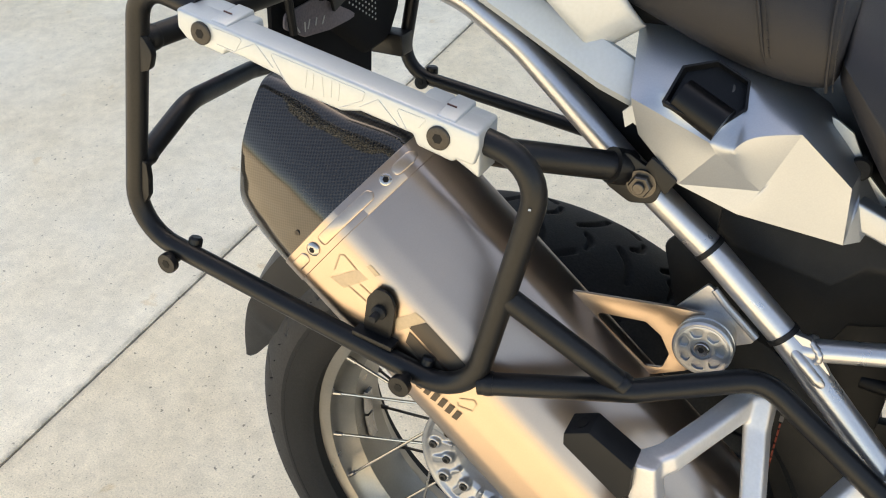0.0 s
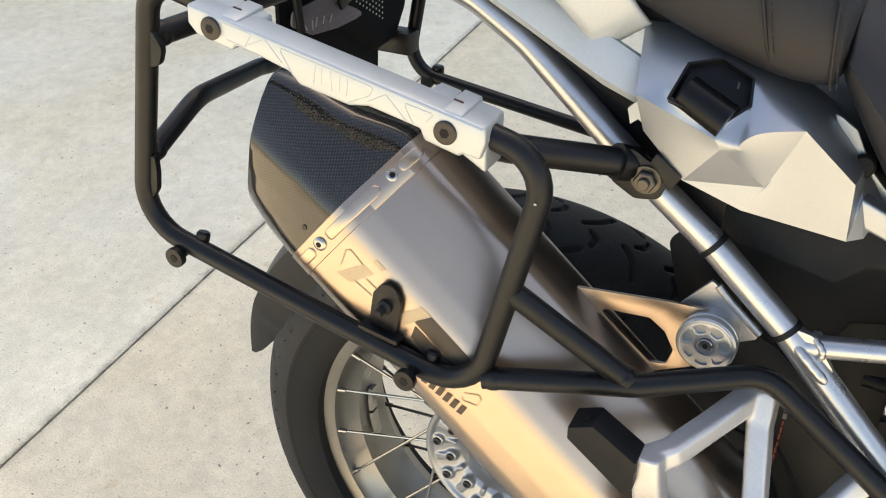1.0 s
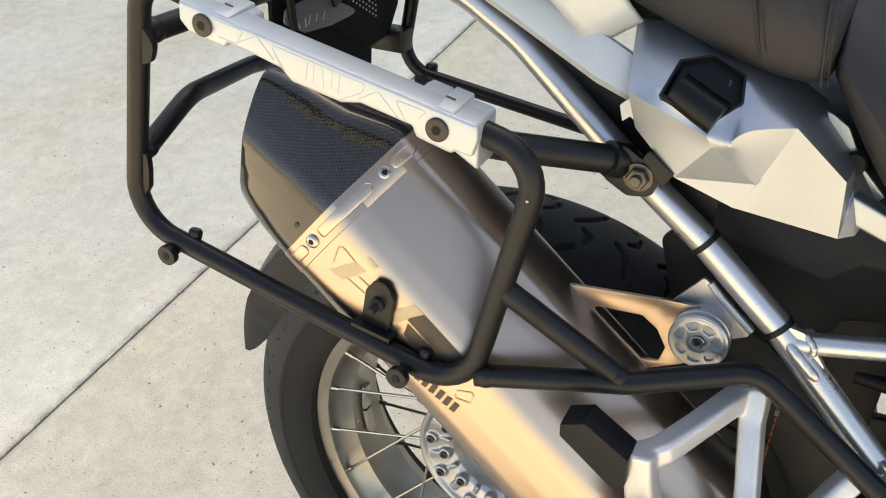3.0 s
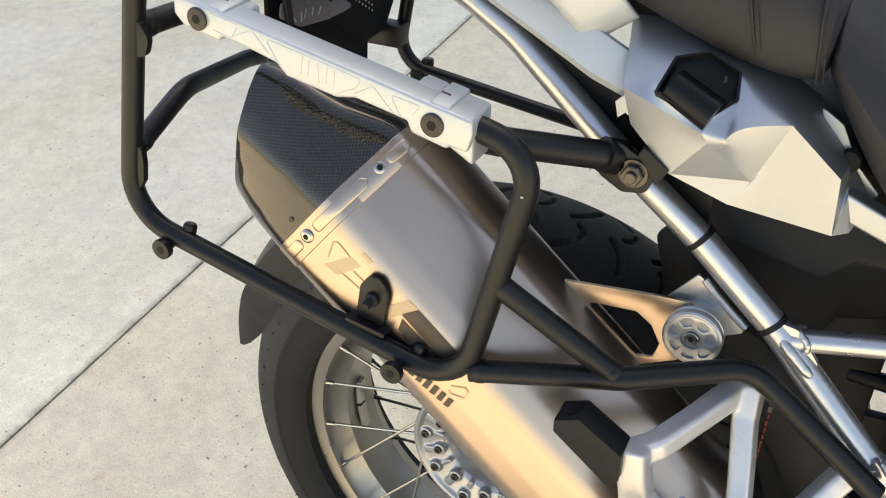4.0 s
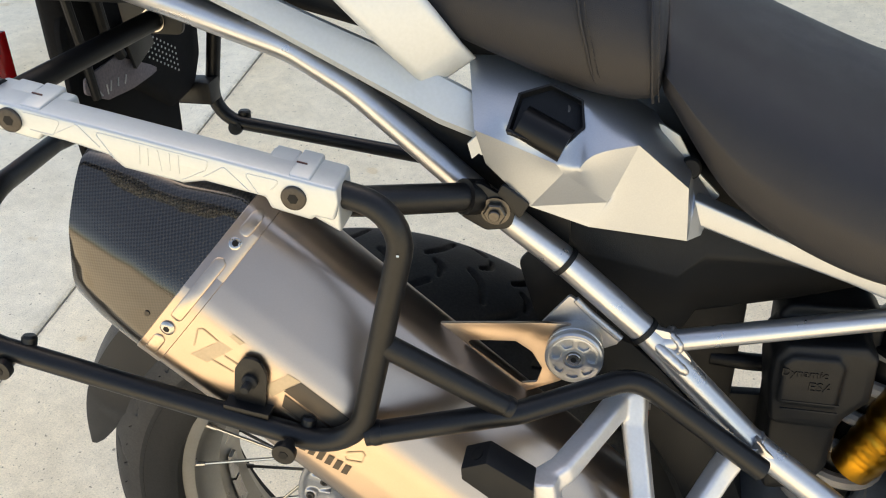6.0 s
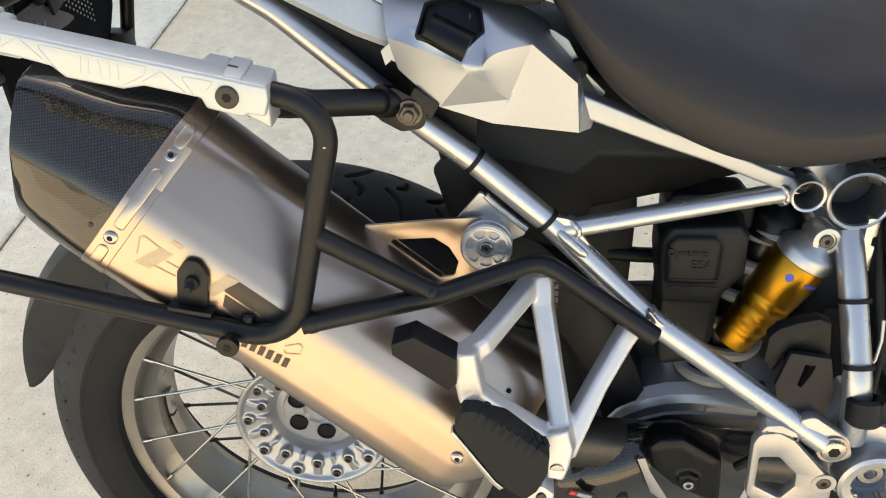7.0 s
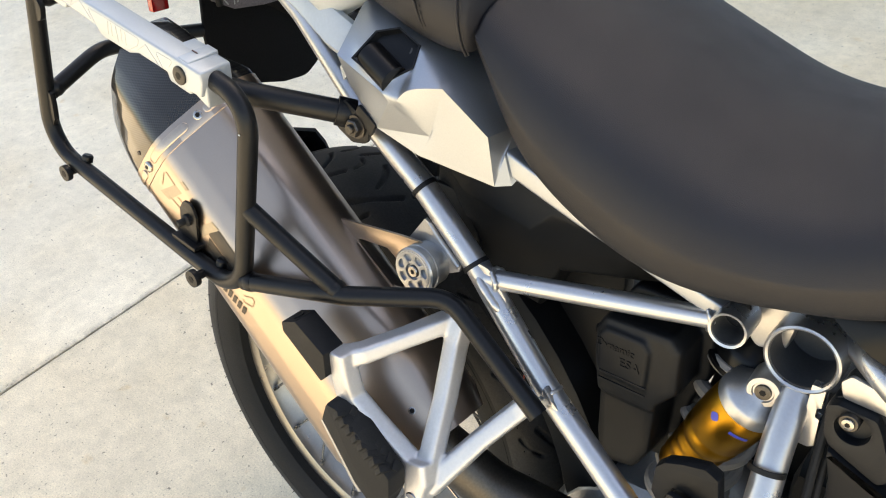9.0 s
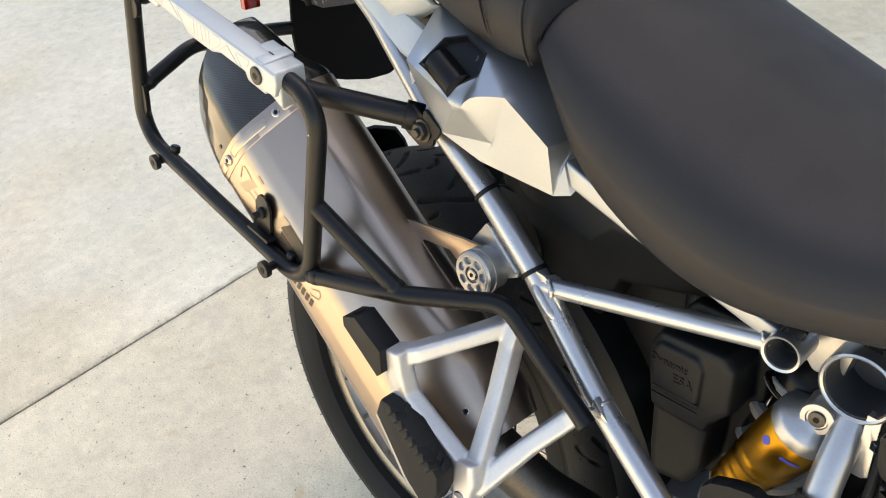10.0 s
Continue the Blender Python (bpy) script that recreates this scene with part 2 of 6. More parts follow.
def lathe(bm, profile, m, seg=32, closed=False):
    """Turns a profile of (radius, height) about the z axis of m."""
    rings = []
    for r, h in profile:
        rings.append([m @ V(max(r, 1e-5) * math.cos(2 * math.pi * k / seg), max(r, 1e-5) * math.sin(2 * math.pi * k / seg), h) for k in range(seg)])
    if closed:
        rings.append(rings[0])
    loft(bm, rings, caps=not closed)
    if closed:
        bmesh.ops.remove_doubles(bm, verts=bm.verts, dist=1e-6)
    return bm


def rounded(poly, r, n=4):
    """A 2D polygon with its corners rounded."""
    out = []
    k = len(poly)
    for i in range(k):
        a, b, c = (Vector((*poly[(i + d) % k], 0)) for d in (-1, 0, 1))
        u, w = a - b, c - b
        lu, lw = u.length, w.length
        u.normalize(), w.normalize()
        ang = u.angle(w)
        d = min(r / math.tan(ang / 2), 0.45 * lu, 0.45 * lw)
        for j in range(n + 1):
            s = j / n
            q = (b + u * d) * (1 - s) ** 2 + b * 2 * s * (1 - s) + (b + w * d) * s * s
            out.append((q.x, q.y))
    return out


def prism(bm, poly, m, depth, bevel=0.0, holes=(), top=None):
    """A flat shape of 2D points, with holes, laid in the xy plane of m and made depth thick along z, its rims bevelled."""
    own = bmesh.new()
    edges = []
    for loop in (poly, *holes):
        vs = [own.verts.new((x, y, 0)) for x, y in loop]
        edges += [own.edges.new((vs[i], vs[(i + 1) % len(vs)])) for i in range(len(vs))]
    if holes:
        bmesh.ops.triangle_fill(own, edges=edges, use_beauty=True)
    else:
        own.faces.new([v for v in own.verts])
    faces = list(own.faces)
    ext = bmesh.ops.extrude_face_region(own, geom=faces)
    moved = [g for g in ext["geom"] if isinstance(g, bmesh.types.BMVert)]
    bmesh.ops.translate(own, verts=moved, vec=(0, 0, depth))
    bmesh.ops.recalc_face_normals(own, faces=own.faces)
    if bevel:
        rim = [e for e in own.edges if len(e.link_faces) == 2 and e.calc_face_angle(0) > radians(50) and abs(e.verts[0].co.z - e.verts[1].co.z) < 1e-6]
        bmesh.ops.bevel(own, geom=rim, offset=bevel, segments=2, affect="EDGES", profile=0.6)
    add(bm, own, m)
    return bm


def add(bm, own, m=Matrix()):
    """Adds one bmesh to another, moved by m, and frees it."""
    at = {v: bm.verts.new(m @ v.co) for v in own.verts}
    for f in own.faces:
        bm.faces.new([at[v] for v in f.verts])
    own.free()
    return bm


def box(bm, size, m, bevel=0.002, segments=2):
    own = bmesh.new()
    bmesh.ops.create_cube(own, size=1.0)
    bmesh.ops.scale(own, vec=size, verts=own.verts)
    if bevel:
        bmesh.ops.bevel(own, geom=list(own.edges), offset=bevel, segments=segments, affect="EDGES", profile=0.6)
    return add(bm, own, m)


def bolt_bm(m, r=0.008, h=0.004, socket=0.45, washer=0.0):
    """A button head whose socket is a flat hexagon in shade-dark colour; m's z points outwards."""
    bm = bmesh.new()
    s = r * socket
    if washer:
        lathe(bm, [(0, -0.002), (washer, -0.002), (washer, 0.0005), (0, 0.0005)], m, 28)
    lathe(bm, [(0, -0.002), (r, -0.002), (r, h * 0.55), (r * 0.95, h * 0.85), (r * 0.84, h), (0, h)], m, 24)
    n = len(bm.faces)
    lathe(bm, [(0, h + 0.00015), (s, h + 0.00015), (s * 0.98, h - 0.0001), (0, h - 0.0001)], m, 6)
    bm.faces.ensure_lookup_table()
    for f in bm.faces[n:]:
        f.material_index = 1
    return bm


def strut(bm, pts, widths, depth):
    """A cast arm of rounded box section through pts; widths and depth in metres, the depth along y."""
    pts = [Vector(p) for p in pts]
    rings = []
    for i, p in enumerate(pts):
        t = (pts[min(i + 1, len(pts) - 1)] - pts[max(i - 1, 0)]).normalized()
        side = t.cross(OUT).normalized()
        out = side.cross(t).normalized()
        w, d = widths[i] / 2, depth / 2
        sec = rounded([(-w, -d), (w, -d), (w * 0.75, d), (-w * 0.75, d)], min(w, d) * 0.45, 3)
        rings.append([p + side * a + out * b * (1 if out.y < 0 else -1) for a, b in sec])
    loft(bm, rings)


def fused(ob, size):
    """Melts the overlapping pieces of a casting into one skin with soft inner corners."""
    mod = ob.modifiers.new("melt", "REMESH")
    mod.mode, mod.voxel_size, mod.use_smooth_shade = "VOXEL", size, True
    sm = ob.modifiers.new("soft", "SMOOTH")
    sm.factor, sm.iterations = 0.5, 6
    bpy.context.view_layer.update()
    me = bpy.data.meshes.new_from_object(ob.evaluated_get(bpy.context.evaluated_depsgraph_get()))
    ob.modifiers.clear()
    ob.data = me
    return ob


def side_frame(y):
    """The xy plane of this frame is the plane of x and z at the given y, looking at the right-hand side: its z axis points to -y."""
    return Matrix(((1, 0, 0, 0), (0, 0, -1, y), (0, 1, 0, 0), (0, 0, 0, 1)))


# ---- setting: an unseen wall, added to shade the driveway ----
# the added wall's blue stands for sky mirrored in upward faces
SHADE_WALL_BLUE = material("shade_wall_blue", (0.38, 0.48, 0.62), 0.9, grain=0.06, grain_scale=150, mottle=0.06, mottle_scale=1.5, bump=0.5, bump_scale=220)
SHADE_WALL_Y, SHADE_Y = 4.6, -1.05
bm = bmesh.new()
box(bm, (26.0, 0.3, (SHADE_WALL_Y - SHADE_Y) * math.tan(radians(SUN_EL))), Matrix.Translation((1.0, SHADE_WALL_Y + 0.15, (SHADE_WALL_Y - SHADE_Y) * math.tan(radians(SUN_EL)) / 2)), 0.01)
tagged(part("shade_wall", bm, SHADE_WALL_BLUE), "plain blue wall, unseen, added to shade the driveway", "wall", kind="structure")

# ---- setting: concrete slabs with an open joint ----
bm = bmesh.new()
vs = [bm.verts.new((x * 400.0, y * 400.0, -0.014)) for x, y in ((-1, -1), (1, -1), (1, 1), (-1, 1))]
bm.faces.new(vs)
ground = tagged(part("ground", bm, CONCRETE), "pale weathered concrete ground reaching the horizon", "ground", kind="structure")


def slab_mesh(w, d, mat):
    """One cast slab with a tooled, slightly crumbled edge."""
    bm = bmesh.new()
    n = 240
    rows = [(-w / 2, -w / 2, 1), (-w / 2, -w / 2, 0), (-w / 2 + 0.004, -w / 2 + 0.004, 0)]
    prof = [(0.0, -0.012), (0.0, -0.003), (0.0025, -0.0006), (0.007, 0.0)]
    rnd = random.Random(5)
    rings = []
    for inset, z in prof:
        ring = []
        for sx, sy, ex, ey in ((-1, -1, 1, -1), (1, -1, 1, 1), (1, 1, -1, 1), (-1, 1, -1, -1)):
            for i in range(n):
                k = i / n
                x, y = sx + (ex - sx) * k, sy + (ey - sy) * k
                wob = 0.0022 * rnd.random() ** 2 if 0.0 < inset < 0.006 else 0.0
                ring.append((x * (w / 2 - inset - wob), y * (d / 2 - inset - wob), z - wob * 0.5))
        rings.append(ring)
    loft(bm, rings)
    me = bpy.data.meshes.new("slab")
    bm.to_mesh(me)
    bm.free()
    me.materials.append(mat)
    return me


JOINT_AT, JOINT_TURN = V(-0.8583, 0.0, 0.0), -1.29
pavement = tagged(new("pavement"), "driveway of pale broomed concrete slabs with open joints", "driveway", kind="structure")
pavement.matrix_world = Matrix.Translation(JOINT_AT) @ pose(0, 0, 0, 0, 0, JOINT_TURN)
SLAB = 3.6
SLAB_Y = 6.4
slab_warm, slab_pale = (slab_mesh(SLAB - 0.006, SLAB_Y - 0.006, m) for m in (CONCRETE, CONCRETE_PALE))
for i in range(-2, 3):
    for j in range(-1, 2):
        slab = new("slab", slab_warm if i >= 0 else slab_pale)
        slab.parent = pavement
        slab.location = ((i + 0.5) * SLAB, j * SLAB_Y + 1.6, 0)
bm = bmesh.new()
for i in range(-1, 2):
    box(bm, (0.03, SLAB_Y * 3, 0.004), Matrix.Translation((i * SLAB, 0, -0.0085)), 0)
part("joint_filler", bm, CONCRETE_JOINT, pavement, "dark dirt in the slab joint")

# ---- the motorcycle: everything below is in its own frame (x ahead, y to its left, z up), which leans ----
bike = tagged(new("motorcycle"), "silver and black touring motorcycle leaning on its stand on concrete", "motorcycle")
bike.matrix_world = pose(0, 0, 0, -LEAN, 0, 0)
OUT = V(0, -1, 0)


# ---- rear wheel ----
YC = -0.050  # the middle plane of the motorcycle
AXLE = V(0, YC, 0.3145)


def around(r, ang, y):
    return V(r * math.cos(ang), AXLE.y + y, AXLE.z + r * math.sin(ang))


def turned(profile, name, mat, parent, label="", seg=96):
    """A ring turned about the axle from a closed profile of (radius, y)."""
    bm = bmesh.new()
    rings = [[around(r, 2 * math.pi * k / seg, y) for k in range(seg)] for r, y in profile]
    rings.append(rings[0])
    loft(bm, rings, caps=False)
    bmesh.ops.remove_doubles(bm, verts=bm.verts, dist=1e-6)
    return part(name, bm, mat, parent, label, smooth=40)


def rear_wheel():
    half = [(0.2335, 0.062), (0.2335, 0.058), (0.222, 0.0565), (0.2185, 0.050), (0.2165, 0.032), (0.199, 0.026), (0.197, 0.0)]
    inner = [(0.1935, 0.0), (0.1955, 0.029), (0.2095, 0.040), (0.214, 0.056), (0.2225, 0.0605)]
    prof = [(r, y) for r, y in half] + [(r, -y) for r, y in half[-2::-1]] + [(r, -y) for r, y in inner[::-1]] + [(r, y) for r, y in inner[1:]]
    rim = turned(prof, "rear_wheel", RIM_GREY, bike, "grey anodised wire-spoked rim")
    # tyre: rounded carcass with bead
    c = []
    for k in range(33):
        a = radians(-118 + 236 * k / 32)
        sn, cs = math.sin(a), math.cos(a)
        y = 0.085 * math.copysign(abs(sn) ** 0.93, sn) * (1.0 if cs > 0 else 0.985)
        c.append((0.245 + (0.0712 * cs ** 0.65 if cs > 0 else 0.040 * cs), y))
    c += [(0.2265, 0.0615), (0.2265, -0.0615)]
    turned(c, "tyre", RUBBER, rim, "black road tyre with slanted tread grooves", seg=120)
    # tread: one skin over the carcass with cut grooves, slanted one way from the crown and the other way down to the shoulder
    n, m_ = 1260, 120
    turns = 22
    phi = np.radians(np.linspace(-80, 80, m_ + 1))
    y0 = 0.0852 * np.sign(np.sin(phi)) * np.abs(np.sin(phi)) ** 0.93
    r0 = 0.245 + 0.0766 * np.cos(phi) ** 0.65
    arc = np.concatenate(([0.0], np.cumsum(np.hypot(np.diff(y0), np.diff(r0)))))
    q = arc - arc[-1] / 2
    period = 2 * math.pi * 0.318 / turns
    ang = np.arange(n) * 2 * math.pi / n
    dip = np.zeros((n, m_ + 1))
    for sgn in (-1, 1):
        p = (-ang[:, None] * 0.318 + (0.5 * period if sgn > 0 else 0.0)) % period
        side = (-q * sgn)[None, :]
        for (pa, qa), (pb, qb), wide in (((0.010, 0.004), (0.032, 0.040), 0.0030), ((0.066, 0.036), (0.012, 0.072), 0.0032), ((0.066, 0.006), (0.074, 0.026), 0.0026), ((0.046, 0.074), (0.020, 0.092), 0.0028)):
            for wrap in (-period, 0.0, period):
                dp, dq = pb - pa, qb - qa
                k = np.clip(((p - pa + wrap) * dp + (side - qa) * dq) / (dp * dp + dq * dq), 0, 1)
                # grooves swell in the middle and sweep slightly
                off = np.hypot(p + wrap - pa - dp * k - 0.005 * np.sin(math.pi * k), side - qa - dq * k)
                dip = np.maximum(dip, np.clip((wide * (0.65 + 0.5 * np.sin(math.pi * k)) + 0.0012 - off) / 0.0012, 0, 1))
    dip = np.maximum(dip, np.clip((np.abs(q) - arc[-1] / 2 + 0.002) / 0.002, 0, 1)[None, :])
    r = r0[None, :] - 0.0046 * dip
    co = np.stack([r * np.cos(ang)[:, None], AXLE.y + np.broadcast_to(y0 * 1.0, r.shape), AXLE.z + r * np.sin(ang)[:, None]], -1).reshape(-1, 3)
    i, j = np.meshgrid(np.arange(n), np.arange(m_), indexing="ij")
    i1 = (i + 1) % n
    w_ = m_ + 1
    faces = np.stack([i * w_ + j, i1 * w_ + j, i1 * w_ + j + 1, i * w_ + j + 1], -1).reshape(-1, 4)
    me = bpy.data.meshes.new("tread")
    me.from_pydata(co.tolist(), [], faces.tolist())
    me.materials.append(TREAD)
    for poly in me.polygons:
        poly.use_smooth = True
    tread = tagged(new("tread", me), "rounded tread with slanted cut grooves")
    tread.parent = rim
    # mould hairs and raised sidewall ribs
    bm = bmesh.new()
    rnd = random.Random(3)
    for k in range(60):
        a = 2 * math.pi * k / 60
        p = around(0.283, a, -0.0775)
        d = (p - around(0.245, a, -0.02)).normalized()
        tube(bm, [p - d * 0.002, p + d * (0.003 + 0.003 * rnd.random())], 0.0006, seg=4)
    tagged(part("mould_hair", bm, RUBBER, rim), kind="stuff")
    bm = bmesh.new()
    for r, y in ((0.238, 0.0782), (0.262, 0.0835)):
        lathe(bm, [(r - 0.0012, 0), (r, 0.0012), (r + 0.0012, 0), (r, -0.002)], axes(AXLE + OUT * y, OUT), 120, closed=True)
    part("sidewall_rib", bm, RUBBER, rim)
    # hub: dished spoke flange with a cast boss round each screw, and the face inside it
    bm = bmesh.new()
    m = axes(AXLE, OUT)
    lathe(bm, [(0.051, 0.008), (0.054, 0.016), (0.0585, 0.024), (0.0635, 0.0285), (0.076, 0.0325), (0.0865, 0.0360), (0.0900, 0.0405), (0.0935, 0.0415), (0.0955, 0.0400), (0.0955, 0.0360), (0.088, 0.029), (0.070, 0.022), (0.058, 0.004)], m, 96, closed=True)
    for k in range(20):
        a = 2 * math.pi * k / 20 - 0.035
        inner_row = k % 2
        r_, h_ = (0.0675, 0.0350) if inner_row else (0.0810, 0.0385)
        lathe(bm, [(0, 0.018 - h_), (0.0088, 0.018 - h_), (0.0078, -0.001), (0.0070, 0.0), (0, 0.0)], axes(around(r_, a, -h_), OUT), 20)
        d = V(math.cos(a), 0, math.sin(a))
        box(bm, (0.0095, 0.016 if inner_row else 0.010, 0.008), axes(around(0.0770 if inner_row else 0.0885, a, -0.0330), OUT, d), 0.001)
        if not inner_row:
            # the web from each outer boss down to the face
            box(bm, (0.0050, 0.018, 0.010), axes(around(0.0680, a, -0.0275), OUT, d), 0.001)
    hub = fused(part("hub", bm, HUB, rim, "silver painted cast hub flange"), 0.0011)
    bm = bmesh.new()
    lathe(bm, [(0.0, -0.05), (0.056, -0.05), (0.056, 0.010), (0.052, 0.0125), (0.044, 0.0125), (0.0425, 0.0145), (0.018, 0.0145), (0.015, 0.011), (0.0, 0.011)], m, 48)
    lathe(bm, [(0.06, -0.07), (0.1, -0.07), (0.1, -0.062), (0.06, -0.05)], m, 60, closed=True)
    part("hub_face", bm, HUB, rim, "machined silver hub face")
    # five holes of the hub face, their shade drawn as near-black discs
    for k in range(5):
        a = 2 * math.pi * k / 5 - 2.55
        bm = bmesh.new()
        lathe(bm, [(0.0, 0), (0.0092, 0), (0.0100, 0.0016), (0.0115, 0.0020), (0.0115, -0.004), (0, -0.004)], axes(around(0.0305, a, -0.0152), OUT), 24)
        part("hub_hole", bm, RECESS_SHADE, rim, "hub hole drawn as a shade-dark disc")
    for k in range(20):
        a = 2 * math.pi * k / 20 - 0.035
        r_, h_ = (0.0675, 0.0350) if k % 2 else (0.0810, 0.0385)
        part("flange_screw", bolt_bm(axes(around(r_, a, -h_), OUT), 0.0050, 0.0028, 0.55), DARK_STEEL, rim)
    # spokes run from the edge of each flange to the shoulder of the rim, every other one swept back
    n = 20
    for k in range(n):
        # far-side spokes and nipples take dark steel, standing for the shade there
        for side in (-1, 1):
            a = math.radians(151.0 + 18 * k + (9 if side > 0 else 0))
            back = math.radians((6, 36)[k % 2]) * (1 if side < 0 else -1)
            p0 = around(0.0925, a - back, side * 0.0385)
            p1 = around(0.2145, a, side * 0.0515)
            bm = bmesh.new()
            tube(bm, [p0, p1], 0.0019, seg=8)
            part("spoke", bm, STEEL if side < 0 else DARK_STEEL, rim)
            bm = bmesh.new()
            d = (p1 - p0).normalized()
            lathe(bm, [(0, -0.012), (0.0030, -0.012), (0.0032, 0.0), (0.0042, 0.001), (0.0042, 0.004), (0, 0.004)], axes(p1, d), 10)
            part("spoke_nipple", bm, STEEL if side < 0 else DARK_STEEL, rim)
    # stick-on balance weights inside the rim
    for k in range(2):
        bm = bmesh.new()
        rows = []
        for q in range(6):
            a = radians(174.5 + 11.5 * k + 10.3 * q / 5)
            rows.append([around(r, a, y) for r, y in ((0.1925, -0.012), (0.1880, -0.011), (0.1880, 0.001), (0.1925, 0.002))])
        loft(bm, rows)
        part("balance_weight", bm, STEEL, rim, "grey stick-on balance weight")
    return rim


wheel = rear_wheel()

# ---- rear hugger: black mudguard round the back of the tyre ----
bm = bmesh.new()
rings = []
for k in range(25):
    a = radians(172 - 51 * k / 24)
    s = min(1.0, k / 8)
    w0, w1 = 0.046 + 0.026 * s, 0.098 * s - 0.030  # right and left edges; the tip hangs on the right
    mid, half_w = (w1 - w0) / 2, (w1 + w0) / 2
    r = 0.346
    deep = 0.05 * s ** 0.7
    prof = [(mid + half_w * e, r - d) for e, d in ((-1, deep + 0.002), (-1, 0.4 * deep), (-0.9, 0.0), (-0.45, -0.012 * s), (0, -0.014 * s), (0.45, -0.012 * s), (0.9, 0.0), (1, 0.4 * deep), (1, deep + 0.002))]
    prof += [(mid + (y - mid) * 0.95, rr - 0.004) for y, rr in prof[::-1]]
    rings.append([around(rr, a, y) for y, rr in prof])
loft(bm, rings)
hugger = part("rear_mudguard", bm, PLASTIC_GREY, bike, "matt black plastic rear mudguard")


# ---- silencer ----
EX_AT = V(-0.072, 0.0, 0.7225)
EX_A = V(0.77, -0.02, -0.638).normalized()  # along the can, downwards
EX_U = V(0.638, 0, 0.77).normalized()
EX_SECTION = rounded([(-0.080, 0.258), (-0.074, 0.284), (-0.055, 0.2960), (-0.027, 0.2955), (0.004, 0.2925), (0.024, 0.2790), (0.0454, 0.2612), (0.0590, 0.2495), (0.0655, 0.2420), (0.0685, 0.2320), (0.0725, 0.2130), (0.0725, 0.1950), (0.048, 0.180), (0.020, 0.168), (-0.040, 0.172), (-0.072, 0.205)], 0.08, 9)


def can(s, u, v):
    """The place at s down the can, u up its side and v out from the wheel's plane."""
    return EX_AT + EX_A * s + EX_U * u - V(0, v, 0)


def can_ring(s, grow=1.0, lift=0.0, shear=0.0, out=0.0):
    cu, cv = 0.0, 0.232
    return [can(s + shear * (u - cu), cu + (u - cu) * grow + lift, cv + (v - cv) * grow + out) for u, v in EX_SECTION]


def cap_ring(s, gu, gv, shear, du=0.0, dv=0.0):
    """A section of the end cap, which narrows towards its lower outer side."""
    cu, cv = -0.0214, 0.2793
    return [can(s + shear * (u - cu), cu + (u - cu) * (gu if u > cu else max(gu, 1 + du / 0.0586)) + du, cv + (v - cv) * (gv + (1 - gv) * 0.55 * min(1.0, max(0.0, (cv - 0.015 - v) / 0.06))) + dv) for u, v in EX_SECTION]


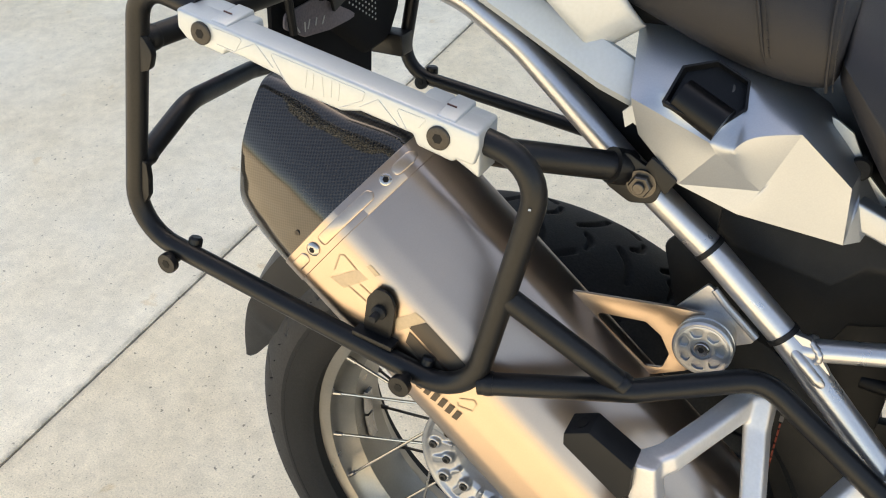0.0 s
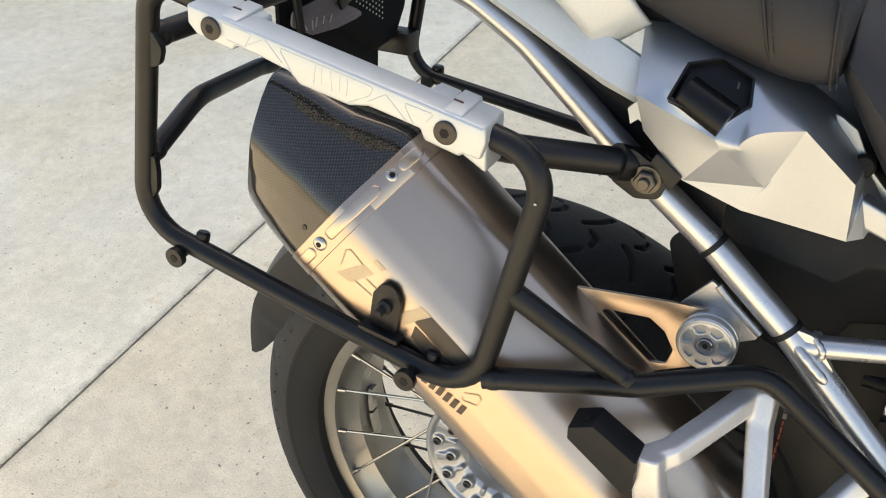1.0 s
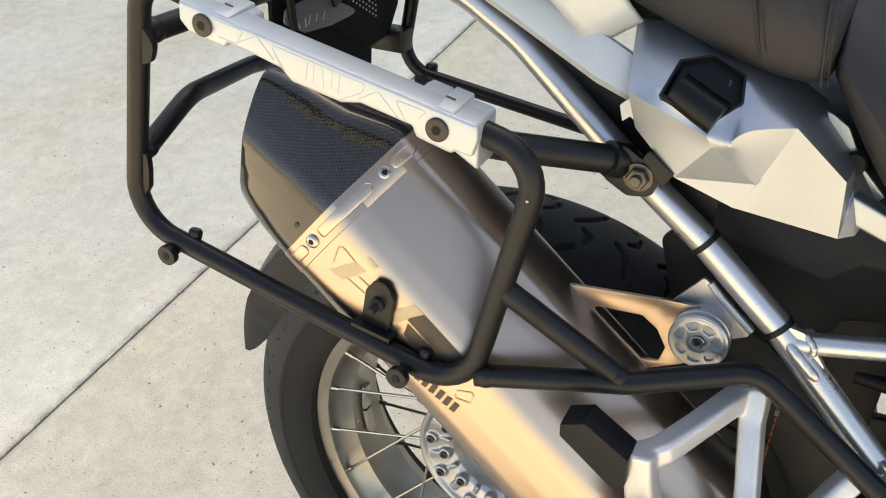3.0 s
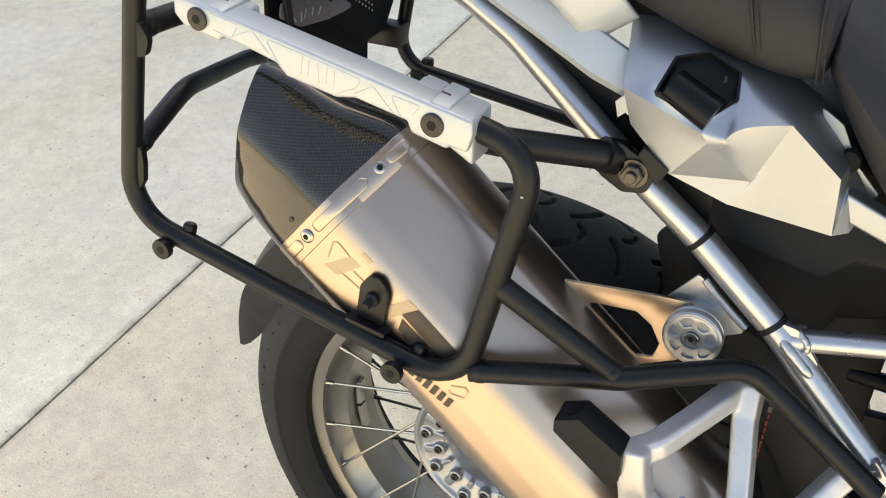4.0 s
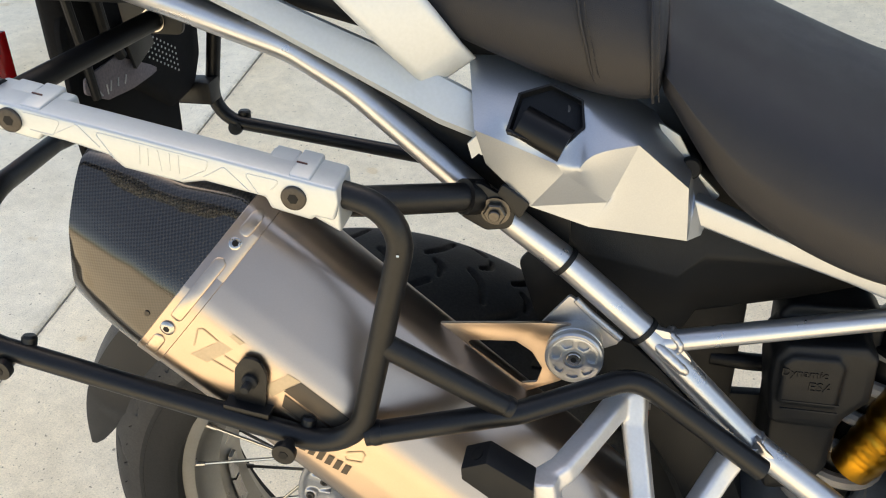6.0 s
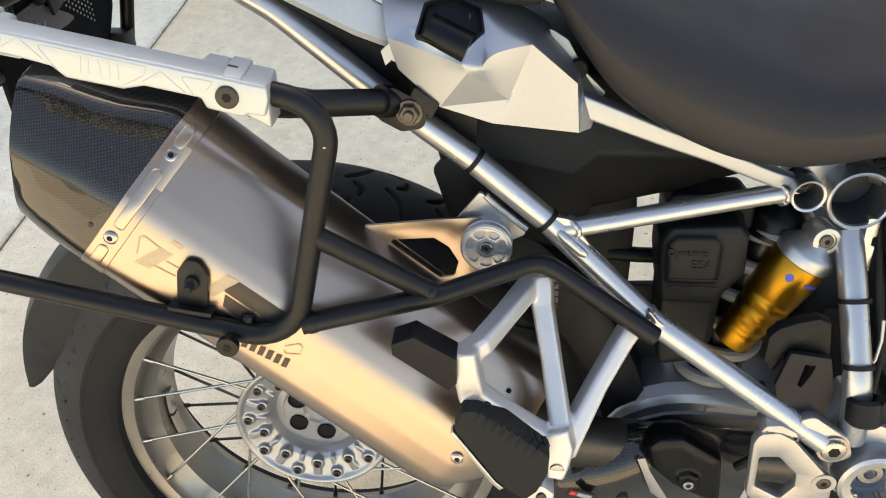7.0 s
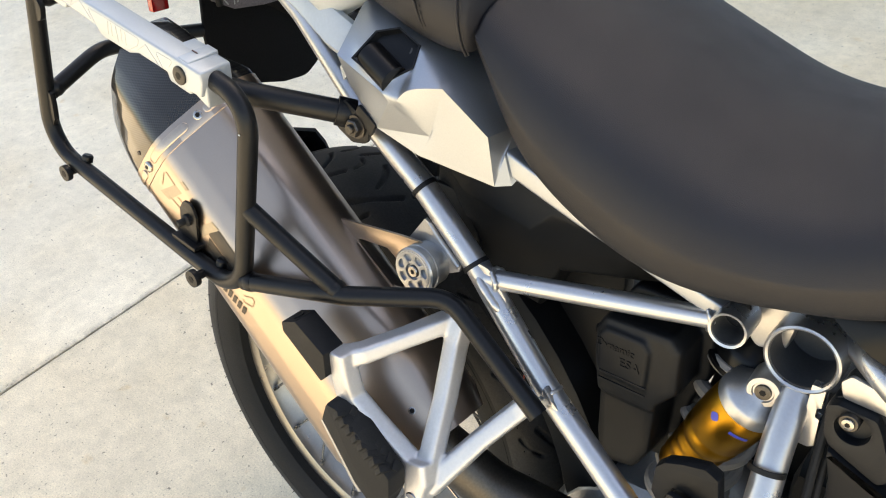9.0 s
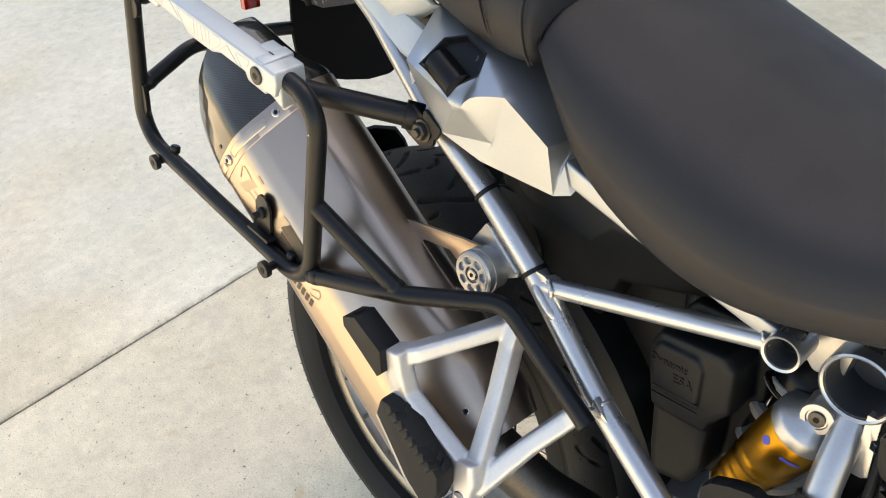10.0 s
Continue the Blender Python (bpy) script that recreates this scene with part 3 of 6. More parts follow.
def silencer():
    bm = bmesh.new()
    loft(bm, [can_ring(0.0), can_ring(0.12), can_ring(0.25), can_ring(0.352), can_ring(0.372, 0.95, 0.004), can_ring(0.392, 0.80, 0.012)])
    body = part("silencer", bm, TITANIUM, bike, "heat-tinted brushed titanium silencer", smooth=60)
    bm = bmesh.new()
    loft(bm, [can_ring(0.003, 1.004), can_ring(-0.010, 1.0), cap_ring(-0.020, 0.955, 0.93, -0.01), cap_ring(-0.030, 0.885, 0.83, -0.04), cap_ring(-0.0401, 0.8036, 0.7139, -0.0877), cap_ring(-0.052, 0.775, 0.665, -0.17, -0.006, -0.002), cap_ring(-0.068, 0.73, 0.60, -0.29, -0.0125, -0.005), cap_ring(-0.0825, 0.676, 0.523, -0.404, -0.0199, -0.0082), cap_ring(-0.0845, 0.63, 0.46, -0.404, -0.0199, -0.0082), cap_ring(-0.060, 0.58, 0.40, -0.3, -0.018, -0.008)])
    part("carbon_end_cap", bm, CARBON, body, "glossy woven carbon end cap", smooth=40)
    bm = bmesh.new()
    loft(bm, [can_ring(-0.004, 1.002), can_ring(-0.0035, 1.010), can_ring(0.0165, 1.010), can_ring(0.017, 1.002)], caps=False)
    part("clamp_band", bm, TITANIUM, body, "riveted titanium band", smooth=40)
    for s, u, v, w in ((0.006, -0.0265, 0.2965, (0.02, -1, 0.06)), (0.006, 0.0454, 0.2600, (0.40, -0.72, 0.50)), (0.3535, -0.0165, 0.2955, (0, -1, 0.05)), (0.3560, 0.0474, 0.2570, (0.4, -0.72, 0.50))):
        bm = bmesh.new()
        lathe(bm, [(0, -0.002), (0.0058, -0.002), (0.0058, 0.0006), (0.0046, 0.0016), (0.0030, 0.0020), (0, 0.0020)], axes(can(s, u, v), w), 20)
        n = len(bm.faces)
        lathe(bm, [(0, 0.0019), (0.0027, 0.0019), (0.0025, 0.0022), (0, 0.0022)], axes(can(s, u, v), w), 6)
        bm.faces.ensure_lookup_table()
        for f in bm.faces[n:]:
            f.material_index = 1
        part("rivet", bm, STEEL, body, "bright steel rivet")
    for s, u, v, w in ((-0.012, -0.028, 0.2955, (0, -1, 0.05)), (-0.012, 0.043, 0.2610, (0.40, -0.72, 0.5))):
        bm = bmesh.new()
        lathe(bm, [(0, -0.001), (0.0024, -0.001), (0.0023, 0.0006), (0.0012, 0.0008), (0, 0.0003)], axes(can(s, u, v), w), 14)
        part("small_rivet", bm, BOLT_BLACK, body)
    # raised slots of the band
    slots = [(-0.048, 0.012), (0.0095, 0.0265), (0.0600, 0.008)]
    for u0, half in slots:
        bm = bmesh.new()
        n = 28
        rows = []
        for k in range(n + 1):
            u = u0 - half + 2 * half * k / n
            v = 0.232 + (can_out(u / 1.010) - 0.232) * 1.010
            end = half - abs(u - u0)
            w = 0.0043 * math.sqrt(max(0.0, 1 - (1 - min(1.0, end / 0.0043)) ** 2)) + 0.0002
            rows.append([can(0.0062 + ds * w, u, v + lift) for ds, lift in ((-1.12, -0.0004), (-1.0, 0.0005), (-0.8, 0.0009), (0.8, 0.0009), (1.0, 0.0005), (1.12, -0.0004))])
        loft(bm, rows, caps=False, closed=False)
        part("band_slot", bm, TITANIUM_LIGHT, body, smooth=50)
    # etched maker's mark: plain strokes and bars
    etched(((0.0310, -0.0341), (0.0447, -0.0309), (0.0562, 0.0032), (0.0458, 0.0033)), body)
    etched(((0.0880, -0.0158), (0.0980, -0.0200), (0.1064, 0.0053), (0.0957, 0.0042)), body)
    etched(((0.1005, -0.0092), (0.1070, 0.0050), (0.1600, 0.0055), (0.1500, -0.0088)), body, ETCH_DARK)
    etched(((0.1085, -0.0215), (0.1040, -0.0112), (0.1490, -0.0108), (0.1340, -0.0215)), body, ETCH_DARK)
    # thin outlines of the mark
    for pts in (((0.0290, -0.0255), (0.0236, -0.0121), (0.0262, -0.0085), (0.0414, -0.0094)), ((0.0455, -0.0262), (0.0640, -0.0235)), ((0.0510, -0.0165), (0.0660, -0.0150)), ((0.1113, -0.0240), (0.1334, -0.0228)),
                ((0.1696, -0.0204), (0.1780, -0.0105), (0.1816, -0.0116), (0.1840, -0.0190), (0.1740, -0.0262), (0.1715, -0.0240))):
        for (s0, u0), (s1, u1) in zip(pts, pts[1:]):
            d = Vector((s1 - s0, u1 - u0)).normalized() * 0.0006
            etched(((s0 - d.y, u0 + d.x), (s0 + d.y, u0 - d.x), (s1 + d.y, u1 - d.x), (s1 - d.y, u1 + d.x)), body)
    # the maker's word, as plain bars
    for k in range(9):
        s0, u0 = 0.1170 + 0.0074 * k, -0.0395 + 0.0012 * k
        etched(((s0, u0), (s0 + 0.0048, u0 + 0.0018), (s0 + 0.0068, u0 - 0.0080), (s0 + 0.0020, u0 - 0.0098)), body, ETCH_DARK)
    return body


def can_out(u):
    """How far out the can's skin lies at u."""
    best = 0.0
    k = len(EX_SECTION)
    for i in range(k):
        (u0, v0), (u1, v1) = EX_SECTION[i], EX_SECTION[(i + 1) % k]
        if (u0 - u) * (u1 - u) <= 0 and abs(u1 - u0) > 1e-9:
            best = max(best, v0 + (v1 - v0) * (u - u0) / (u1 - u0))
    return best


def etched(quad, parent, mat=None):
    """A flat etched mark on the can's skin; quad: four places (s, u) in order."""
    (a, b, c, d), rows = [Vector((*q, 0)) for q in quad], []
    for i in range(7):
        k = i / 6
        row = []
        for l in (0.0, 0.5, 1.0):
            q = (a.lerp(d, l)).lerp(b.lerp(c, l), k)
            row.append(can(q.x, q.y, can_out(q.y) + 0.0005))
        rows.append(row)
    bm = bmesh.new()
    loft(bm, rows, caps=False, closed=False)
    return part("maker_mark", bm, mat or ETCH, parent)


can_body = silencer()

# silencer support: folded titanium strap, its turned cap and the frame bracket
bm = bmesh.new()
sf = side_frame(-0.214)
strap = rounded([(0.0865, 0.6595), (0.096, 0.6690), (0.1825, 0.6795), (0.205, 0.681), (0.217, 0.672), (0.217, 0.640), (0.200, 0.625), (0.175, 0.612), (0.158, 0.6005), (0.150, 0.6045)], 0.006, 4)
window = rounded([(0.1225, 0.6562), (0.1645, 0.6598), (0.1775, 0.6510), (0.186, 0.636), (0.1822, 0.6215), (0.1700, 0.6190)], 0.004, 4)
prism(bm, strap, sf, 0.003, 0.0006, holes=[window])
strap_ob = part("silencer_strap", bm, TITANIUM, bike, "folded titanium support strap with a triangular window")
bm = bmesh.new()
tube(bm, [(0.0865, -0.2165, 0.6595), (0.118, -0.2165, 0.6320), (0.150, -0.2165, 0.6045)], 0.0022, 0.01, 8)
part("rolled_edge", bm, TITANIUM, strap_ob)
CAP_AT, CAP_W = V(0.2105, -0.2335, 0.6605), V(-0.02, -1, 0.06).normalized()
bm = bmesh.new()
lathe(bm, [(0, -0.026), (0.0205, -0.026), (0.0210, -0.0125), (0.0222, -0.0120), (0.0222, -0.0092), (0.0210, -0.0086), (0.0210, -0.0076), (0.0222, -0.0070), (0.0222, -0.0015), (0.0208, 0.0), (0.0181, 0.0), (0.0176, -0.0020), (0.0094, -0.0020), (0.0090, -0.0010), (0.0082, -0.0010), (0.0082, -0.002), (0, -0.002)], axes(CAP_AT, CAP_W), 56)
cap_ob = part("mount_cap", bm, ALUMINIUM, strap_ob, "turned aluminium mounting cap with seven pockets")
pockets = []
for k in range(7):
    a = 2 * math.pi * k / 7 + 0.2
    pockets.append(rounded([(r * math.cos(a + d), r * math.sin(a + d)) for r, d in ((0.0107, -0.27), (0.0165, -0.32), (0.0172, 0.0), (0.0165, 0.32), (0.0107, 0.27))], 0.0024, 4))
disc, bore = ([(r * math.cos(q * math.pi / 20), r * math.sin(q * math.pi / 20)) for q in range(40)] for r in (0.0193, 0.0079))
bm = bmesh.new()
prism(bm, disc, axes(CAP_AT - CAP_W * 0.0022, CAP_W), 0.0027, 0.0005, holes=[bore, *pockets])
part("cap_face", bm, ALUMINIUM, cap_ob)
part("cap_screw", bolt_bm(axes(CAP_AT + CAP_W * -0.002, CAP_W), 0.0058, 0.003, 0.4), STEEL, cap_ob)
bm = bmesh.new()
prism(bm, rounded([(0.1823, 0.6723), (0.2036, 0.7011), (0.2110, 0.6960), (0.2190, 0.6880), (0.2450, 0.6690), (0.2427, 0.6600), (0.2282, 0.6523), (0.2000, 0.6560)], 0.0025, 3), side_frame(-0.204), 0.004, 0.001)
tube(bm, [(0.2085, -0.2070, 0.6975), (0.2190, -0.2080, 0.6875), (0.2445, -0.2105, 0.6675)], 0.0030, 0.006, 10)
part("frame_bracket", bm, HUB, bike, "cast bracket between strap and frame tube")


# ---- luggage racks ----
RACK_R = 0.0088


def weld(bm, p, d, r=RACK_R):
    """A rough weld bead round a tube's end."""
    m = axes(p, d)
    rnd = random.Random(11)
    rings = []
    for rr, h in ((r * 0.99, 0.0035), (r * 1.06, 0.0015), (r * 1.07, -0.002), (r * 0.98, -0.005)):
        rings.append([m @ V((rr + 0.0005 * rnd.random()) * math.cos(2 * math.pi * k / 20), (rr + 0.0005 * rnd.random()) * math.sin(2 * math.pi * k / 20), h) for k in range(20)])
    loft(bm, rings)


def knob(parent, p, w=OUT, name="rack_stud"):
    bm = bmesh.new()
    lathe(bm, [(0, -0.016), (0.0045, -0.016), (0.0045, -0.004), (0.0088, -0.004), (0.0092, 0.0), (0.0088, 0.002), (0, 0.0022)], axes(p, w), 24)
    n = len(bm.faces)
    lathe(bm, [(0, 0.0020), (0.0040, 0.0020), (0.0038, 0.0025), (0, 0.0025)], axes(p, w), 6)
    bm.faces.ensure_lookup_table()
    for f in bm.faces[n:]:
        f.material_index = 1
    return part(name, bm, BLACK_COAT, parent, "black stud with a socket head")


def right_rack():
    A, B_, C_, D_ = V(-0.2195, -0.299, 0.890), V(-0.2635, -0.303, 0.6760), V(0.0575, -0.307, 0.6085), V(0.1045, -0.307, 0.8155)
    bm = bmesh.new()
    tube(bm, [A.lerp(D_, 0.80), D_, C_, B_, A, A.lerp(D_, 0.172)], RACK_R, 0.042, 20)
    rack = part("pannier_rack", bm, BLACK_COAT, bike, "black powder-coated tubular pannier rack")

    def bar(name, pts, r=RACK_R, bend=0.03, ends=(1, 1)):
        bm = bmesh.new()
        tube(bm, pts, r, bend, 18)
        if ends[0]:
            weld(bm, Vector(pts[0]) + (Vector(pts[1]) - Vector(pts[0])).normalized() * RACK_R, Vector(pts[1]) - Vector(pts[0]), r)
        if ends[1]:
            weld(bm, Vector(pts[-1]) + (Vector(pts[-2]) - Vector(pts[-1])).normalized() * RACK_R, Vector(pts[-2]) - Vector(pts[-1]), r)
        return part(name, bm, BLACK_COAT, rack)

    bar("lower_rail", [(0.066, -0.309, 0.630), (0.1755, -0.286, 0.6475), (0.257, -0.238, 0.654), (0.358, -0.2475, 0.585)], ends=(1, 0), bend=0.035)
    bar("diagonal_stay", [(0.0815, -0.3065, 0.7125), (0.1735, -0.2845, 0.6455)], ends=(0, 1))
    stay = bar("upper_stay", [(0.044, -0.297, 0.8145), (0.0655, -0.277, 0.8055), (0.133, -0.2245, 0.788)], r=0.0105, bend=0.01, ends=(0, 0))
    # plate and clamp at the frame tube
    bm = bmesh.new()
    tube(bm, [(0.126, -0.2315, 0.791), (0.1365, -0.2205, 0.7862)], 0.0130, seg=20)
    prism(bm, rounded([(0.122, 0.776), (0.126, 0.797), (0.136, 0.803), (0.148, 0.796), (0.165, 0.790), (0.160, 0.768), (0.142, 0.765)], 0.008, 4), side_frame(-0.2265), 0.0045, 0.001)
    prism(bm, rounded([(0.150, 0.796), (0.1535, 0.8035), (0.1730, 0.7895), (0.1660, 0.7765)], 0.002, 2), side_frame(-0.2290), 0.004, 0.001)
    clamp = part("stay_clamp", bm, BLACK_COAT, rack, "black clamp plate bolted to the frame tube")
    bm = bmesh.new()
    m = axes(V(0.149, -0.2315, 0.782), OUT)
    lathe(bm, [(0, 0), (0.0105, 0), (0.0105, 0.0016), (0.0075, 0.0018), (0, 0.0018)], m, 24)
    lathe(bm, [(0, 0.0015), (0.0082, 0.0015), (0.0082, 0.006), (0.0072, 0.0072), (0, 0.0072)], m, 6)
    lathe(bm, [(0, 0.006), (0.0042, 0.006), (0.0042, 0.0098), (0.0036, 0.0104), (0, 0.0104)], m, 16)
    part("clamp_nut", bm, DARK_STEEL, clamp, "steel nut on a washer")
    bar("rear_upper_stay", [(-0.2275, -0.296, 0.843), (-0.191, -0.052, 0.8535)], r=0.0095, ends=(1, 0))
    bar("rear_lower_stay", [(-0.2495, -0.298, 0.738), (-0.2500, -0.232, 0.768), (-0.2860, -0.10, 0.748), (-0.296, 0.18, 0.705)], bend=0.05)
    # gusset tabs where the stays meet the upright
    bm = bmesh.new()
    prism(bm, rounded([(-0.236, 0.856), (-0.2190, 0.850), (-0.2115, 0.8375), (-0.2170, 0.8235), (-0.234, 0.8190)], 0.009, 5), side_frame(-0.299), 0.006, 0.001)
    part("upper_gusset", bm, BLACK_COAT, rack)
    bm = bmesh.new()
    prism(bm, rounded([(-0.252, 0.742), (-0.2375, 0.743), (-0.2380, 0.727), (-0.2410, 0.711), (-0.2500, 0.698), (-0.258, 0.700)], 0.004, 3), side_frame(-0.299), 0.006, 0.001)
    part("lower_gusset", bm, BLACK_COAT, rack)
    for p in ((-0.2195, -0.318, 0.6580), (0.0080, -0.327, 0.6180)):
        knob(rack, V(*p))
    for p in ((-0.205, -0.298, 0.6690), (0.018, -0.300, 0.6225)):
        bm = bmesh.new()
        lathe(bm, [(0, 0), (0.006, 0), (0.006, 0.006), (0.0045, 0.008), (0, 0.008)], axes(V(*p), (0.1, 0.35, 1)), 16)
        part("stud_nut", bm, BLACK_COAT, rack)
    # rounded tab on the lower tube
    bm = bmesh.new()
    f = Matrix.Translation(V(-0.0265, -0.2985, 0.636)) @ pose(0, 0, 0, 0, 9, 0) @ side_frame(0.0)
    prism(bm, rounded([(-0.0125, 0.0), (0.0125, 0.0), (0.0125, 0.034), (0.006, 0.046), (-0.006, 0.046), (-0.0125, 0.034)], 0.008, 5), f, 0.003, 0.0006)
    box(bm, (0.036, 0.005, 0.016), f @ Matrix.Translation((0, 0.001, 0.003)), 0.0015)
    tab = part("mounting_tab", bm, BLACK_COAT, rack, "black rounded tab with a rubber stop")
    bm = bmesh.new()
    lathe(bm, [(0, 0.0), (0.0062, 0.0), (0.0062, 0.003), (0.0036, 0.005), (0.0036, 0.011), (0.0028, 0.0125), (0, 0.0125)], f @ Matrix.Translation((0, 0.026, 0.003)), 18)
    part("rubber_stop", bm, RUBBER_SOFT, tab)
    bm = bmesh.new()
    box(bm, (0.0018, 0.0012, 0.0006), axes(V(0.099, -0.3168, 0.7895), (0, -1, 0.35)), 0)
    part("paint_chip", bm, CLAMP, rack, "bare metal where the coating is chipped")
    return rack


rack = right_rack()


def carrier_bar(outline, y_back, y_front, top, drop, bevel):
    """A bar cut from a side outline, its top planed so that the face slopes down to the front; top: (x, z) of the back's upper edge."""
    own = bmesh.new()
    prism(own, outline, side_frame(y_back), y_back - y_front, 0)
    d = V(1, 0, -0.205).normalized()
    a, b = V(top[0], y_back, top[1]), V(top[0], y_front, top[1] - drop)
    n = d.cross(b - a).normalized()
    n = n if n.z > 0 else -n
    got = bmesh.ops.bisect_plane(own, geom=list(own.verts) + list(own.edges) + list(own.faces), plane_co=a, plane_no=n, clear_outer=True)
    bmesh.ops.contextual_create(own, geom=[e for e in got["geom_cut"] if isinstance(e, bmesh.types.BMEdge)])
    bmesh.ops.dissolve_limit(own, angle_limit=radians(1), verts=own.verts, edges=own.edges)
    bmesh.ops.recalc_face_normals(own, faces=own.faces)
    rim = [e for e in own.edges if len(e.link_faces) == 2 and e.calc_face_angle(0) > radians(25)]
    bmesh.ops.bevel(own, geom=rim, offset=bevel, segments=3, affect="EDGES", profile=0.5, clamp_overlap=True)
    return own


def top_clamp():
    """The aluminium carrier along the rack's top tube."""
    lower = [(-0.166, 0.884), (-0.1675, 0.869), (-0.160, 0.861), (-0.130, 0.8545), (-0.127, 0.8585), (-0.112, 0.8555), (-0.083, 0.8475), (-0.075, 0.8395), (-0.036, 0.832), (-0.021, 0.8345),
             (0.0175, 0.8265), (0.0205, 0.819), (0.046, 0.8128), (0.049, 0.8155), (0.061, 0.8135), (0.0645, 0.826), (0.062, 0.86), (-0.150, 0.91)]
    top = (0.010, 0.8478)
    bm = carrier_bar(lower, -0.2985, -0.3215, top, 0.0012, 0.0028)
    body = part("top_carrier", bm, CLAMP, rack, "satin aluminium carrier bar clamped on the top tube", smooth=30)

    def z_top(x, y=-0.2985):
        return top[1] - 0.205 * (x - top[0]) + (y + 0.2985) / 0.023 * 0.0012

    # end blocks close round the tube; each has two raised latch pads with a dark red slot between them
    for x0, x1, sgn in ((0.014, 0.0635, 1), (-0.1665, -0.117, -1)):
        bm = carrier_bar([(x0, z_top(x0) - 0.016), (x1, z_top(x1) - 0.034 if sgn > 0 else z_top(x1) - 0.016), (x1, z_top(x1) + 0.02), (x0, z_top(x0) + 0.02)], -0.2885, -0.3175, (top[0], top[1] + 0.0004), 0.0015, 0.0026)
        block = part("end_block", bm, CLAMP, body, smooth=30)
        for a, b, up in ((0.0, 0.016, 0.0012), (0.0175, 0.031, 0.0030)):
            xa, xb = (x0 + a + 0.002, x0 + b + 0.002) if sgn > 0 else (x0 + a + 0.010, x0 + b + 0.010)
            bm = carrier_bar([(xa, z_top(xa) - 0.012), (xb, z_top(xb) - 0.012), (xb, z_top(xb) + 0.02), (xa, z_top(xa) + 0.02)], -0.2875, -0.3195, (top[0], top[1] + up), 0.0030, 0.0014)
            part("latch_pad", bm, CLAMP, block, smooth=30)
        bm = bmesh.new()
        xm = x0 + (0.0235 if sgn > 0 else 0.031)
        m = axes(V(xm, -0.3045, z_top(xm, -0.3045) + 0.0021), (0.2, -0.08, 0.97), (0, 1, 0.1))
        box(bm, (0.0070, 0.0011, 0.0010), m, 0.0003)
        part("lock_slot", bm, DARK_RED, block, "dark red lock slot")
    for p in (V(-0.1465, -0.3220, 0.8680), V(0.0364, -0.3220, 0.828)):
        part("carrier_bolt", bolt_bm(axes(p, OUT), 0.0082, 0.0014, 0.44), BOLT_BLACK, body, "dark countersunk socket bolt")
    # bent wire clips under the bar
    for pts in ([(0.050, -0.300, 0.817), (0.050, -0.296, 0.8035), (0.059, -0.296, 0.8015), (0.0625, -0.300, 0.814)], [(-0.128, -0.306, 0.860), (-0.127, -0.306, 0.8515), (-0.112, -0.306, 0.8485), (-0.110, -0.306, 0.856)]):
        bm = bmesh.new()
        tube(bm, [V(*p) for p in pts], 0.0013, 0.002, 8)
        part("wire_clip", bm, CLAMP, body, "pale bent clip")

    def line(pts, closed=False, r=0.0004):
        bm = bmesh.new()
        pts = [V(x, -0.32145, z) for x, z in pts]
        tube(bm, pts + ([pts[0], pts[1]] if closed else []), r, 0.0015, 6)
        part("embossed_line", bm, CLAMP, body)

    line([(-0.136, 0.8735), (-0.1119, 0.8690), (-0.1192, 0.8590), (-0.134, 0.8620)])
    line([(-0.1178, 0.8600), (-0.1011, 0.8675), (-0.0883, 0.8530)])
    line([(-0.0798, 0.8460), (-0.0903, 0.8635), (-0.0164, 0.8485), (-0.0197, 0.8420), (-0.037, 0.8340)])
    line([(-0.0216, 0.8375), (-0.0071, 0.8455), (0.0078, 0.8300)])
    line([(0.013, 0.8290), (0.0055, 0.8425), (0.0285, 0.8385), (0.0220, 0.8320)])
    # raised maker's badge, kept to plain strokes
    for a, b in (((-0.0632, 0.8435), (-0.0608, 0.8560)), ((-0.0575, 0.8430), (-0.0557, 0.8545)), ((-0.0490, 0.8395), (-0.0493, 0.8535)), ((-0.0432, 0.8405), (-0.0419, 0.8520)), ((-0.0375, 0.8390), (-0.0360, 0.8510))):
        line([a, b], r=0.0005)
    return body


carrier = top_clamp()


